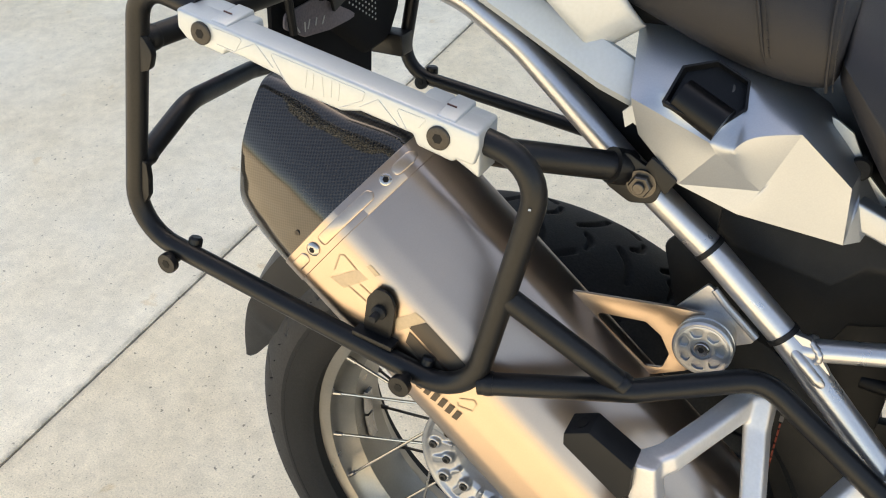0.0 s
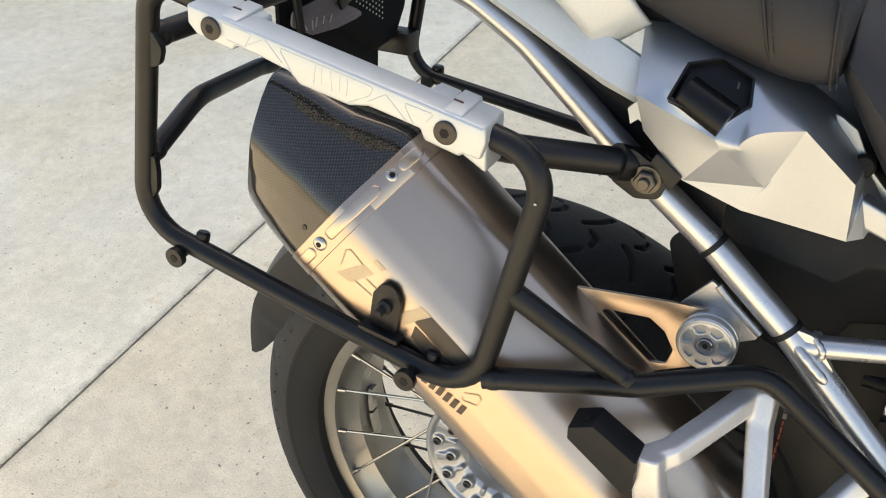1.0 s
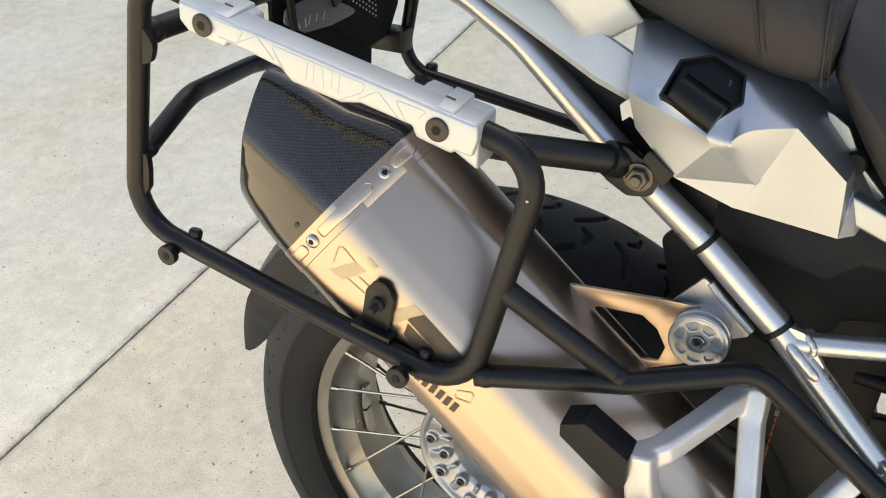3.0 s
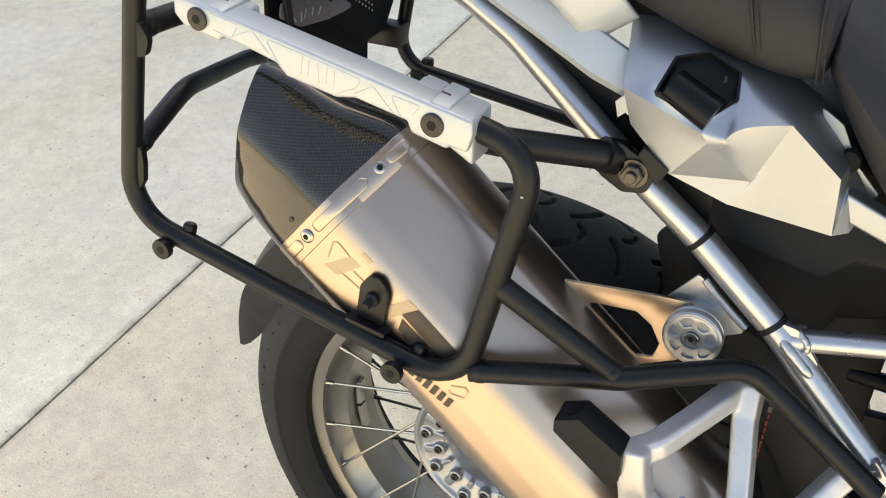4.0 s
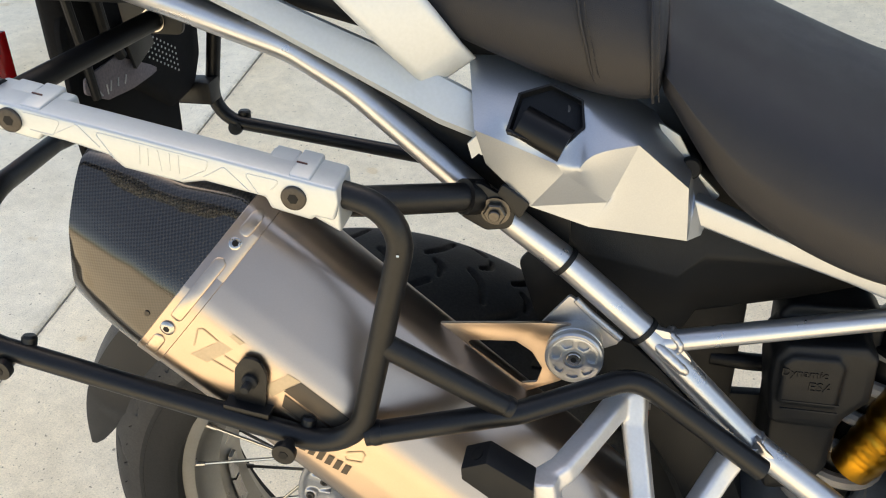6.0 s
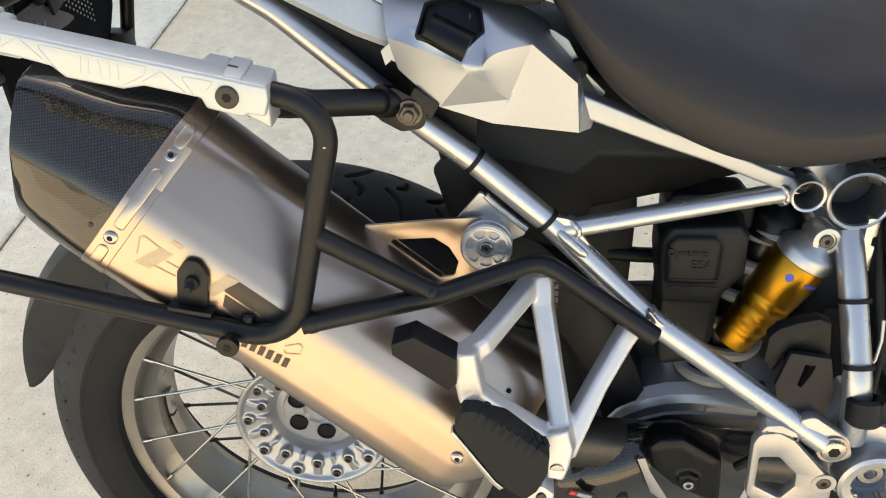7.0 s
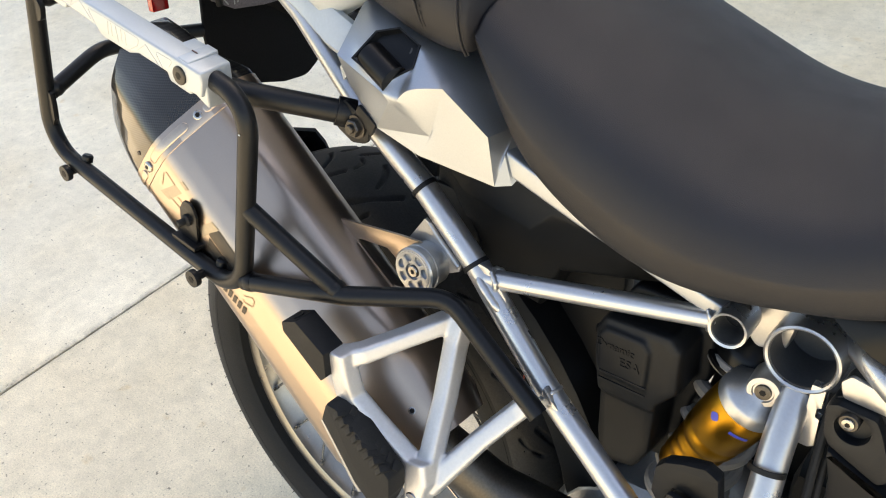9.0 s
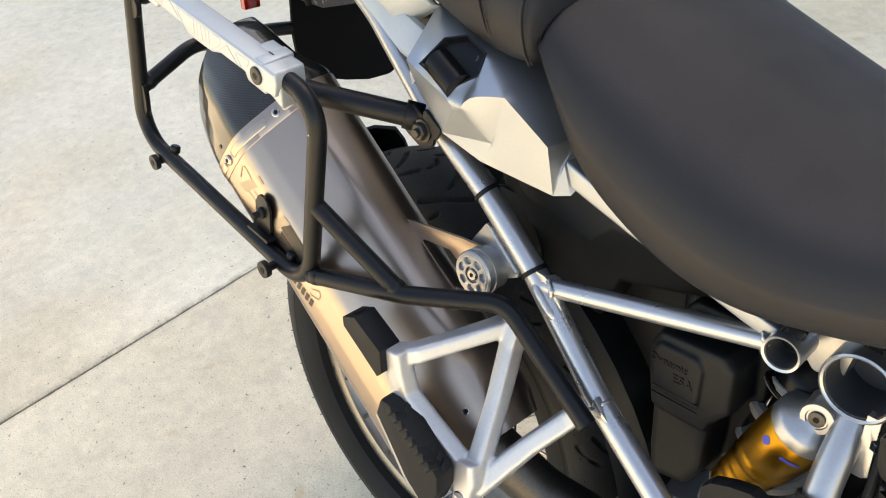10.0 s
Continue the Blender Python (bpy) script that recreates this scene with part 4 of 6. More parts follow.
def left_rack():
    y = 0.200
    A, B_, C_, D_ = V(-0.235, y, 0.888), V(-0.272, y - 0.010, 0.660), V(0.060, y + 0.012, 0.606), V(0.1025, y + 0.008, 0.815)
    bm = bmesh.new()
    mid = (A + D_) / 2
    tube(bm, [mid, A, B_, C_, D_, mid], RACK_R, 0.042, 18)
    far = part("pannier_rack", bm, BLACK_COAT, bike, "black tubular pannier rack on the far side")
    for p in ((-0.2393, 0.184, 0.650), (0.015, 0.196, 0.612)):
        knob(far, V(*p), (0, -1, 0.3))
    for p in ((-0.2319, 0.2, 0.658), (0.02, 0.21, 0.618)):
        bm = bmesh.new()
        lathe(bm, [(0, 0), (0.008, 0), (0.008, 0.008), (0.006, 0.010), (0, 0.010)], axes(V(*p), (0, 0.1, 1)), 16)
        part("stud_nut", bm, BLACK_COAT, far)
    bm = bmesh.new()
    tube(bm, [(0.09, y, 0.816), (0.135, 0.20, 0.789)], 0.0095)
    part("upper_stay", bm, BLACK_COAT, far)
    bm = bmesh.new()
    tube(bm, [(0.066, y, 0.630), (0.1755, y, 0.6475), (0.257, y - 0.01, 0.654), (0.358, y - 0.02, 0.585)], RACK_R)
    part("lower_rail", bm, BLACK_COAT, far)
    bm = bmesh.new()
    box(bm, (0.05, 0.03, 0.028), Matrix.Translation((-0.279, y - 0.025, 0.702)), 0.003)
    part("stay_bracket", bm, BLACK_COAT, far)
    return far


left_rack()


# ---- rear subframe ----
def subframe():
    bm = bmesh.new()
    main = [(-0.20, -0.150, 0.925), (-0.014, -0.170, 0.873), (0.036, -0.180, 0.848), (0.130, -0.200, 0.779), (0.199, -0.2015, 0.727), (0.264, -0.208, 0.6735), (0.352, -0.222, 0.589), (0.520, -0.252, 0.477)]
    tube(bm, main, 0.0112, 0.12, 22)
    frame_ = part("subframe", bm, SILVER_TUBE, bike, "silver painted tubular rear subframe")

    def bar(name, pts, r, bend=0.04, mat=SILVER_TUBE, label=""):
        bm = bmesh.new()
        tube(bm, pts, r, bend, 20)
        return part(name, bm, mat, frame_, label)

    bar("brace_tube", [(0.275, -0.210, 0.668), (0.465, -0.178, 0.693)], 0.0086)
    bm = bmesh.new()
    strut(bm, [(0.270, -0.197, 0.7835), (0.310, -0.196, 0.7680), (0.351, -0.194, 0.7515), (0.402, -0.189, 0.7315), (0.445, -0.181, 0.7110), (0.4680, -0.176, 0.7010)], [0.024, 0.0225, 0.020, 0.018, 0.0175, 0.018], 0.012)
    part("seat_rail", bm, SILVER_PANEL, frame_, "flat tapered silver seat rail", smooth=50)
    bm = bmesh.new()
    lathe(bm, [(0.0125, -0.03), (0.0125, 0.0), (0.0145, 0.0008), (0.0147, -0.001), (0.0147, -0.03)], axes(V(0.480, -0.193, 0.697), (0.05, -1, 0.02)), 32, closed=True)
    eye = part("bolt_tube", bm, SILVER_TUBE, frame_, "open silver bolt tube")
    part("recessed_bolt", bolt_bm(axes(V(0.480, -0.172, 0.701), (0, -1, 0)), 0.0108, 0.004), STEEL, eye)
    bm = bmesh.new()
    lathe(bm, [(0.0245, -0.30), (0.0245, 0.0), (0.0262, 0.0012), (0.0278, 0.0002), (0.028, -0.003), (0.028, -0.30)], axes(V(0.5305, -0.176, 0.6845), OUT), 48, closed=True)
    lathe(bm, [(0, -0.205), (0.0246, -0.205), (0.0246, -0.2), (0, -0.2)], axes(V(0.5305, -0.176, 0.6845), OUT), 32)
    cross = part("cross_tube", bm, SILVER_TUBE, frame_, "wide hollow cross tube, open at its end")
    # dark liners and an end disc paint the shade inside both tube ends
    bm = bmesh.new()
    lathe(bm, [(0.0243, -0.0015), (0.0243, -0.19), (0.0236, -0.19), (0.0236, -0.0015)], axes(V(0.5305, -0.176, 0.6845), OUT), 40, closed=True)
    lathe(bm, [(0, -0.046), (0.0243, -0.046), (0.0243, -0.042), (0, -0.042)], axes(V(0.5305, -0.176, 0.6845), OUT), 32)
    part("tube_bore", bm, BORE_SHADE, cross, "bore liner darkened for the shade inside the tube")
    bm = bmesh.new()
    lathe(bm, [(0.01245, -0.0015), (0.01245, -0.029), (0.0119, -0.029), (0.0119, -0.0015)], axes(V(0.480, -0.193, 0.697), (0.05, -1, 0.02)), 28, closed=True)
    part("tube_bore", bm, BORE_SHADE, eye, "bore liner darkened for the shade inside the tube")
    # weld beads where the tubes meet
    def bead(ring, r=0.0022):
        n = len(ring)
        bm = bmesh.new()
        tube(bm, ring, r, seg=8, radii=[r * (1 + 0.16 * math.sin(2.1 * i)) for i in range(n)])
        part("weld_bead", bm, SILVER_TUBE, frame_, smooth=60)

    def collar(p, d, r, slant=0.0):
        m = axes(Vector(p), d)
        return [m @ V(r * math.cos(a), r * math.sin(a), slant * math.cos(2 * a)) for a in [2 * math.pi * k / 40 for k in range(41)]]

    bead(collar((0.2845, -0.2085, 0.6693), (0.19, 0.032, 0.025), 0.0090, 0.003), 0.0026)
    bead(collar((0.4625, -0.1785, 0.6927), (0.19, 0.032, 0.025), 0.0090, 0.002), 0.0026)
    bead(collar((0.3520, -0.2225, 0.5890), (0.088, -0.014, -0.0845), 0.0112, 0.0), 0.0018)
    for a, b in ((V(0.2690, -0.2185, 0.6720), V(0.2985, -0.2215, 0.6460)),):
        rnd = random.Random(5)
        bm = bmesh.new()
        n = 26
        tube(bm, [a.lerp(b, k / n) + V(0, 0.004 * (2 * k / n - 1) ** 4, 0) for k in range(n + 1)], 0.004, seg=10, radii=[0.0042 * (1 - 0.55 * (2 * k / n - 1) ** 4) * (1 + 0.10 * rnd.random()) for k in range(n + 1)])
        part("weld_lug", bm, SILVER_TUBE, frame_, "welded lug along the frame tube", smooth=60)
    bar("upright_post", [(0.531, -0.166, 0.6485), (0.5325, -0.192, 0.62), (0.541, -0.248, 0.53), (0.549, -0.240, 0.474)], 0.0125, 0.2)
    bar("front_lower_tube", [(0.598, -0.236, 0.448), (0.618, -0.254, 0.469), (0.70, -0.262, 0.552), (0.85, -0.262, 0.70)], 0.0118, 0.05)
    bar("front_upper_tube", [(0.552, -0.140, 0.697), (0.578, -0.172, 0.699), (0.615, -0.186, 0.683), (0.70, -0.188, 0.651), (0.86, -0.19, 0.59)], 0.0112, 0.06)
    bar("bottom_tube", [(0.588, -0.238, 0.409), (0.615, -0.252, 0.398), (0.74, -0.26, 0.368), (0.90, -0.26, 0.33)], 0.0118, 0.06)
    bm = bmesh.new()
    prism(bm, rounded([(0.5415, 0.6680), (0.5520, 0.6680), (0.5520, 0.6500), (0.5490, 0.6490), (0.5490, 0.6410), (0.5525, 0.6400), (0.5535, 0.6150), (0.5490, 0.6120), (0.5415, 0.6120)], 0.0012, 2), side_frame(-0.168), 0.008, 0.001)
    part("post_flange", bm, SILVER_TUBE, frame_, "notched flange beside the frame post")
    bar("pale_wire", [(0.5570, -0.2200, 0.592), (0.5577, -0.2250, 0.5738), (0.5558, -0.2280, 0.5543), (0.5500, -0.2290, 0.5450)], 0.0016, 0.01, HUB, "pale sleeved wire")
    # pivot boss
    bm = bmesh.new()
    lathe(bm, [(0.0235, -0.05), (0.0235, -0.012), (0.0225, 0.0), (0.030, 0.001), (0.0335, -0.001), (0.0345, -0.006), (0.0345, -0.05)], axes(V(0.573, -0.262, 0.4350), OUT), 48, closed=True)
    lathe(bm, [(0, -0.05), (0.024, -0.05), (0.024, -0.03), (0, -0.03)], axes(V(0.573, -0.262, 0.4350), OUT), 32)
    boss = part("pivot_boss", bm, ALUMINIUM, frame_, "cast pivot boss")
    bm = bmesh.new()
    ring = [(0.0245 * math.cos(2 * math.pi * k / 72), 0.0245 * math.sin(2 * math.pi * k / 72)) for k in range(72)]
    teeth = [((0.0225 if k % 6 < 4 else 0.0202) * math.cos(2 * math.pi * k / 72), (0.0225 if k % 6 < 4 else 0.0202) * math.sin(2 * math.pi * k / 72)) for k in range(72)]
    prism(bm, ring, axes(V(0.573, -0.262, 0.4350) - OUT * 0.012, OUT), 0.0085, 0.0004, holes=[teeth])
    part("toothed_ring", bm, ALUMINIUM, boss, "notched lock ring in the boss")
    bm = bmesh.new()
    lathe(bm, [(0, -0.032), (0.0135, -0.032), (0.0135, -0.016), (0.0115, -0.0145), (0.0062, -0.0145), (0.0062, -0.022), (0, -0.022)], axes(V(0.573, -0.262, 0.4350), OUT), 24)
    part("pivot_bolt", bm, STEEL, boss)
    # lug with its bolt where the main tube ends
    bm = bmesh.new()
    prism(bm, rounded([(0.492, 0.505), (0.506, 0.510), (0.541, 0.484), (0.548, 0.464), (0.534, 0.456), (0.516, 0.464)], 0.008, 4), side_frame(-0.243), 0.014, 0.003)
    lug = part("tube_lug", bm, ALUMINIUM, frame_)
    bm = bolt_bm(axes(V(0.5275, -0.2585, 0.4745), OUT), 0.0115, 0.0045, 0.5)
    lathe(bm, [(0, -0.001), (0.0145, -0.001), (0.0145, 0.001), (0, 0.001)], axes(V(0.5275, -0.2585, 0.4745), OUT), 28)
    part("lug_bolt", bm, STEEL, lug)
    # black cable ties
    for p, d, r in ((V(0.1985, -0.2015, 0.7275), V(0.067, -0.004, -0.053), 0.0118), (V(0.2615, -0.208, 0.6755), V(0.07, -0.01, -0.065), 0.0118), (V(0.5335, -0.209, 0.604), V(0.008, -0.05, -0.09), 0.0131), (V(0.5385, -0.238, 0.554), V(0.008, -0.05, -0.09), 0.0131)):
        bm = bmesh.new()
        lathe(bm, [(r - 0.001, -0.0022), (r - 0.001, 0.0022), (r + 0.0007, 0.002), (r + 0.0007, -0.002)], axes(p, d), 28, closed=True)
        part("cable_tie", bm, PLASTIC, frame_, "black cable tie")
    bm = bmesh.new()
    lathe(bm, [(0.0110, -0.007), (0.0110, 0.007), (0.0125, 0.0065), (0.0125, -0.0065)], axes(V(0.636, -0.1865, 0.6755), (0.085, 0, -0.032)), 28, closed=True)
    part("cable_tie", bm, PLASTIC, frame_, "wide black rubber strap")
    # welded gussets
    bm = bmesh.new()
    prism(bm, rounded([(0.262, 0.684), (0.280, 0.681), (0.302, 0.653), (0.287, 0.650), (0.270, 0.663)], 0.005, 3), side_frame(-0.209), 0.006, 0.002)
    part("brace_gusset", bm, SILVER_TUBE, frame_)
    bm = bmesh.new()
    prism(bm, rounded([(0.352, 0.605), (0.362, 0.592), (0.385, 0.572), (0.380, 0.562), (0.350, 0.585)], 0.004, 3), side_frame(-0.226), 0.008, 0.002)
    part("rail_gusset", bm, SILVER_TUBE, frame_)
    bm = bmesh.new()
    tube(bm, [(x, 2 * YC - y, z) for x, y, z in main], 0.0112, 0.12, 18)
    part("left_main_tube", bm, SILVER_TUBE, frame_)
    return frame_


frame_ob = subframe()


# ---- passenger footrest bracket ----
def footrest():
    bm = bmesh.new()
    strut(bm, [(0.263, -0.222, 0.626), (0.249, -0.230, 0.6215), (0.229, -0.266, 0.6150), (0.210, -0.2995, 0.6090), (0.192, -0.314, 0.6030)], [0.024, 0.022, 0.0195, 0.0205, 0.022], 0.018)
    strut(bm, [(0.1975, -0.314, 0.6150), (0.1990, -0.314, 0.592), (0.2030, -0.313, 0.570), (0.2075, -0.312, 0.558)], [0.022, 0.0265, 0.0275, 0.022], 0.018)
    strut(bm, [(0.199, -0.314, 0.573), (0.228, -0.309, 0.5460), (0.252, -0.304, 0.524), (0.268, -0.302, 0.510)], [0.026, 0.0235, 0.0235, 0.026], 0.018)
    strut(bm, [(0.258, -0.224, 0.630), (0.2605, -0.236, 0.606), (0.2695, -0.262, 0.566), (0.278, -0.292, 0.525), (0.279, -0.300, 0.510)], [0.026, 0.022, 0.0205, 0.022, 0.024], 0.018)
    strut(bm, [(0.3445, -0.224, 0.586), (0.3300, -0.238, 0.5665), (0.3105, -0.262, 0.541), (0.2890, -0.292, 0.508), (0.282, -0.302, 0.498)], [0.022, 0.021, 0.0205, 0.024, 0.026], 0.018)
    strut(bm, [(0.272, -0.302, 0.524), (0.2770, -0.306, 0.506), (0.2765, -0.309, 0.490), (0.2750, -0.312, 0.480)], [0.034, 0.034, 0.026, 0.020], 0.019)
    br = fused(part("footrest_bracket", bm, CAST_BRIGHT, bike, "cast silver passenger footrest bracket", smooth=40), 0.0013)
    bm = bmesh.new()
    lathe(bm, [(0, -0.004), (0.0068, -0.004), (0.0068, 0.0012), (0.0060, 0.0020), (0, 0.0022)], axes(V(0.2766, -0.3165, 0.4912), OUT), 28)
    part("peg_pin", bm, STEEL, br, "dull steel pivot pin")
    # black block on the bracket's rear corner
    bm = bmesh.new()
    prism(bm, rounded([(0.1405, 0.6285), (0.1585, 0.6365), (0.1915, 0.6160), (0.1920, 0.592), (0.1850, 0.5845), (0.1410, 0.6185)], 0.0015, 2), side_frame(-0.306), 0.024, 0.0012)
    block = part("rear_block", bm, PLASTIC, br, "black plastic block with a slot")
    bm = bmesh.new()
    lathe(bm, [(0, 0), (0.0048, 0), (0.0048, 0.0006), (0, 0.0006)], axes(V(0.1505, -0.318, 0.6332), (-0.4, 0, 0.91)) @ Matrix.Diagonal((1.3, 0.9, 1, 1)), 20)
    part("slot", bm, RECESS_SHADE, block)
    # folded peg: a smooth rubber face, chunky tread along its upper side, and the metal edge below
    bm = bmesh.new()
    face = rounded([(0.1965, 0.5700), (0.1895, 0.5500), (0.1985, 0.5350), (0.2255, 0.4935), (0.2490, 0.4715), (0.2600, 0.4830), (0.2680, 0.5030), (0.2688, 0.5240), (0.2334, 0.5560), (0.2080, 0.5700)], 0.004, 3)
    prism(bm, face, side_frame(-0.3150), 0.0225, 0.0035)
    peg = part("peg_rubber", bm, RUBBER_SOFT, br, "black ribbed rubber footpeg folded up", smooth=30)
    d = (V(0.2688, 0, 0.5240) - V(0.2080, 0, 0.5700)).normalized()
    up = V(-d.z, 0, d.x)
    for k in range(8):
        for row in range(2):
            bm = bmesh.new()
            at = V(0.2110, -0.3345 + 0.011 * row, 0.5625) + d * (0.0085 * k + 0.004 * row)
            box(bm, (0.0058, 0.0105, 0.011), Matrix.Translation(at + up * 0.0015) @ Matrix((d, V(0, 1, 0), up)).transposed().to_4x4() @ pose(0, 0, 0, 0, 0, 28 if row else -28), 0.0014)
            part("rubber_rib", bm, RUBBER_SOFT, peg)
    bm = bmesh.new()
    prism(bm, [(0.1885, 0.5470), (0.1975, 0.5335), (0.2245, 0.4920), (0.2320, 0.4850), (0.2280, 0.4820), (0.2205, 0.4900), (0.1940, 0.5330), (0.1868, 0.5440)], side_frame(-0.3260), 0.010, 0.0008)
    part("peg_edge", bm, ALUMINIUM, peg, "bare metal edge of the footpeg")
    bm = bmesh.new()
    prism(bm, rounded([(0.2500, 0.4650), (0.2630, 0.4850), (0.2750, 0.4740), (0.2755, 0.4600), (0.2660, 0.4530)], 0.004, 3), side_frame(-0.308), 0.022, 0.003)
    hinge = part("peg_hinge", bm, CAST_BRIGHT, br, "cast silver footpeg hinge")
    bm = bmesh.new()
    lathe(bm, [(0, 0), (0.0062, 0), (0.0055, 0.0015), (0, 0.0015)], axes(V(0.2640, -0.3305, 0.4680), OUT) @ Matrix.Diagonal((0.8, 1.4, 1, 1)), 20)
    part("hinge_pocket", bm, DARK_STEEL, hinge)
    bm = bmesh.new()
    tube(bm, [(0.196, -0.324, 0.566), (0.262, -0.317, 0.508)], 0.0042)
    rod = part("peg_rod", bm, DARK_STEEL, br, "dark steel rod under the bracket")
    bm = bmesh.new()
    for k in (0.62, 0.70):
        lathe(bm, [(0, -0.002), (0.0048, -0.002), (0.0048, 0.002), (0, 0.002)], axes(V(0.196, -0.324, 0.566).lerp(V(0.262, -0.317, 0.508), k), (0.066, 0.007, -0.058)), 16)
    part("rod_collar", bm, STEEL, rod)
    return br


footrest()


# ---- tail side panel ----
def lerp_table(table, x):
    for (x0, v0), (x1, v1) in zip(table, table[1:]):
        if x <= x1:
            k = max(0.0, (x - x0) / (x1 - x0))
            k = k * k * (3 - 2 * k) * 0.35 + k * 0.65
            return v0 + (v1 - v0) * k
    return table[-1][1]


def tail_panel():
    pt = dict(p1=(0.141, -0.228, 0.816), p2=(0.173, -0.231, 0.787), p3=(0.2140, -0.2265, 0.7720), p4=(0.283, -0.214, 0.760), p5=(0.279, -0.2185, 0.803), p6=(0.243, -0.2295, 0.837),
              p7=(0.205, -0.2405, 0.8215), p8=(0.226, -0.2250, 0.7915), p9=(0.195, -0.2395, 0.818), c1=(0.134, -0.234, 0.843), c2=(0.190, -0.2415, 0.8255), a1=(0.212, -0.2375, 0.8335),
              h1=(0.1565, -0.2385, 0.8455), h2=(0.1615, -0.214, 0.8625), h3=(0.182, -0.208, 0.868), h4=(0.204, -0.209, 0.858), h5=(0.2065, -0.221, 0.8435), h6=(0.191, -0.2395, 0.833),
              t0=(0.122, -0.183, 0.878), t1=(0.170, -0.172, 0.876), t2=(0.214, -0.170, 0.861), t3=(0.254, -0.168, 0.838), q1=(0.283, -0.184, 0.803), e1=(0.302, -0.187, 0.778), e2=(0.293, -0.204, 0.760), e3=(0.286, -0.205, 0.785))
    bm = bmesh.new()
    layer = bm.edges.layers.float.new("crease_edge")
    corner = bm.verts.layers.float.new("crease_vert")
    v = {k: bm.verts.new(c) for k, c in pt.items()}
    for f in ("p1 p2 p9 c2 c1", "p2 p3 p8", "p2 p8 p9", "p9 p8 p7", "p7 p8 p6 a1", "p3 p4 p5", "p8 p3 p5 p6", "p9 p7 c2", "c1 c2 h6 h1", "c2 p7 h5 h6", "c1 h1 h2 t0", "h2 h3 t1 t0", "h3 h4 t2 t1", "h5 p7 a1", "h4 h5 a1 p6", "h4 p6 t2", "p6 t3 t2", "p6 p5 q1 t3", "p5 p4 e3 q1", "p4 e2 e3", "e3 e2 e1 q1"):
        bm.faces.new([v[k] for k in f.split()])
    # the shoulder round the recess is one soft surface; its lower edge and the lower facets are folded
    soft = {frozenset(k.split()) for k in ("h1 c1", "h2 t0", "h3 t1", "h6 c2", "h4 t2", "t2 p6", "t3 p6", "h5 p7", "p7 p8", "p9 p7", "c2 p7", "h4 p6", "p3 p5", "h5 a1")}
    names = {vert: k for k, vert in v.items()}
    for e in bm.edges:
        e[layer] = 0.0 if frozenset(names[q] for q in e.verts) in soft else 1.0
        e.smooth = e[layer] < 0.5
    for k, vert in v.items():
        vert[corner] = 0.0 if k in ("a1", "q1", "e3") else 1.0
    bmesh.ops.recalc_face_normals(bm, faces=bm.faces)
    me = bpy.data.meshes.new("tail_side_panel")
    bm.to_mesh(me)
    bm.free()
    me.materials.append(SILVER_PANEL)
    for poly in me.polygons:
        poly.use_smooth = True
    ob = tagged(new("tail_side_panel", me), "silver painted faceted tail side panel")
    ob.parent = bike
    sub = ob.modifiers.new("round", "SUBSURF")
    sub.levels = sub.render_levels = 3
    sol = ob.modifiers.new("thick", "SOLIDIFY")
    sol.thickness, sol.offset = 0.0012, -1.0
    # black recess with a tie-down roller
    c = sum((Vector(pt[k]) for k in ("h1", "h2", "h3", "h4", "h5", "h6")), V(0, 0, 0)) / 6
    inn = V(0.12, 0.62, -0.62).normalized() * 0.022
    bm = bmesh.new()
    hs = [Vector(pt[k]) for k in ("h1", "h2", "h3", "h4", "h5", "h6")]
    loft(bm, [[h + (c - h) * -0.03 + inn * 0.25 for h in hs], [h + (c - h) * -0.02 - inn * 0.05 for h in hs], [h + (c - h) * 0.05 - inn * 0.04 for h in hs], [h + (c - h) * 0.12 + inn * 0.9 for h in hs], [h + (c - h) * 0.5 + inn * 1.1 for h in hs]])
    rec = part("tie_down_recess", bm, PLASTIC, ob, "black hexagonal tie-down recess", smooth=30)
    bm = bmesh.new()
    a, b = V(0.1605, -0.232, 0.850), V(0.1975, -0.236, 0.838)
    tube(bm, [a + V(0.004, 0.006, -0.003), b + V(-0.002, 0.004, -0.004)], 0.0125, seg=28)
    part("roller", bm, PLASTIC_GLOSS, rec)
    part("recess_screw", bolt_bm(axes(V(0.190, -0.208, 0.850), (-0.1, -0.75, 0.65)), 0.0065, 0.003), DARK_STEEL, rec)
    # toothed clip under the panel's rear end
    bm = bmesh.new()
    prism(bm, [(0.128, 0.829), (0.137, 0.838), (0.150, 0.826), (0.147, 0.823), (0.145, 0.8245), (0.1425, 0.822), (0.1405, 0.8235), (0.138, 0.821), (0.136, 0.8225), (0.131, 0.818)], side_frame(-0.222), 0.004, 0)
    part("toothed_clip", bm, CLAMP, ob, "white toothed clip")
    # small pale flap and dark peg at the front
    bm = bmesh.new()
    prism(bm, rounded([(0.253, 0.838), (0.272, 0.826), (0.287, 0.800), (0.305, 0.782), (0.300, 0.776), (0.284, 0.790), (0.270, 0.812)], 0.002, 2), side_frame(-0.180), 0.003, 0.0006)
    part("inner_flap", bm, CLAMP, ob, "pale inner flap")
    bm = bmesh.new()
    lathe(bm, [(0, -0.012), (0.008, -0.012), (0.008, 0.002), (0.0065, 0.004), (0, 0.004)], axes(V(0.281, -0.187, 0.804), (0, -1, 0.2)), 20)
    part("rubber_peg", bm, RUBBER_SOFT, ob)
    # long rear panel running back along the tail
    bm = bmesh.new()
    rings = []
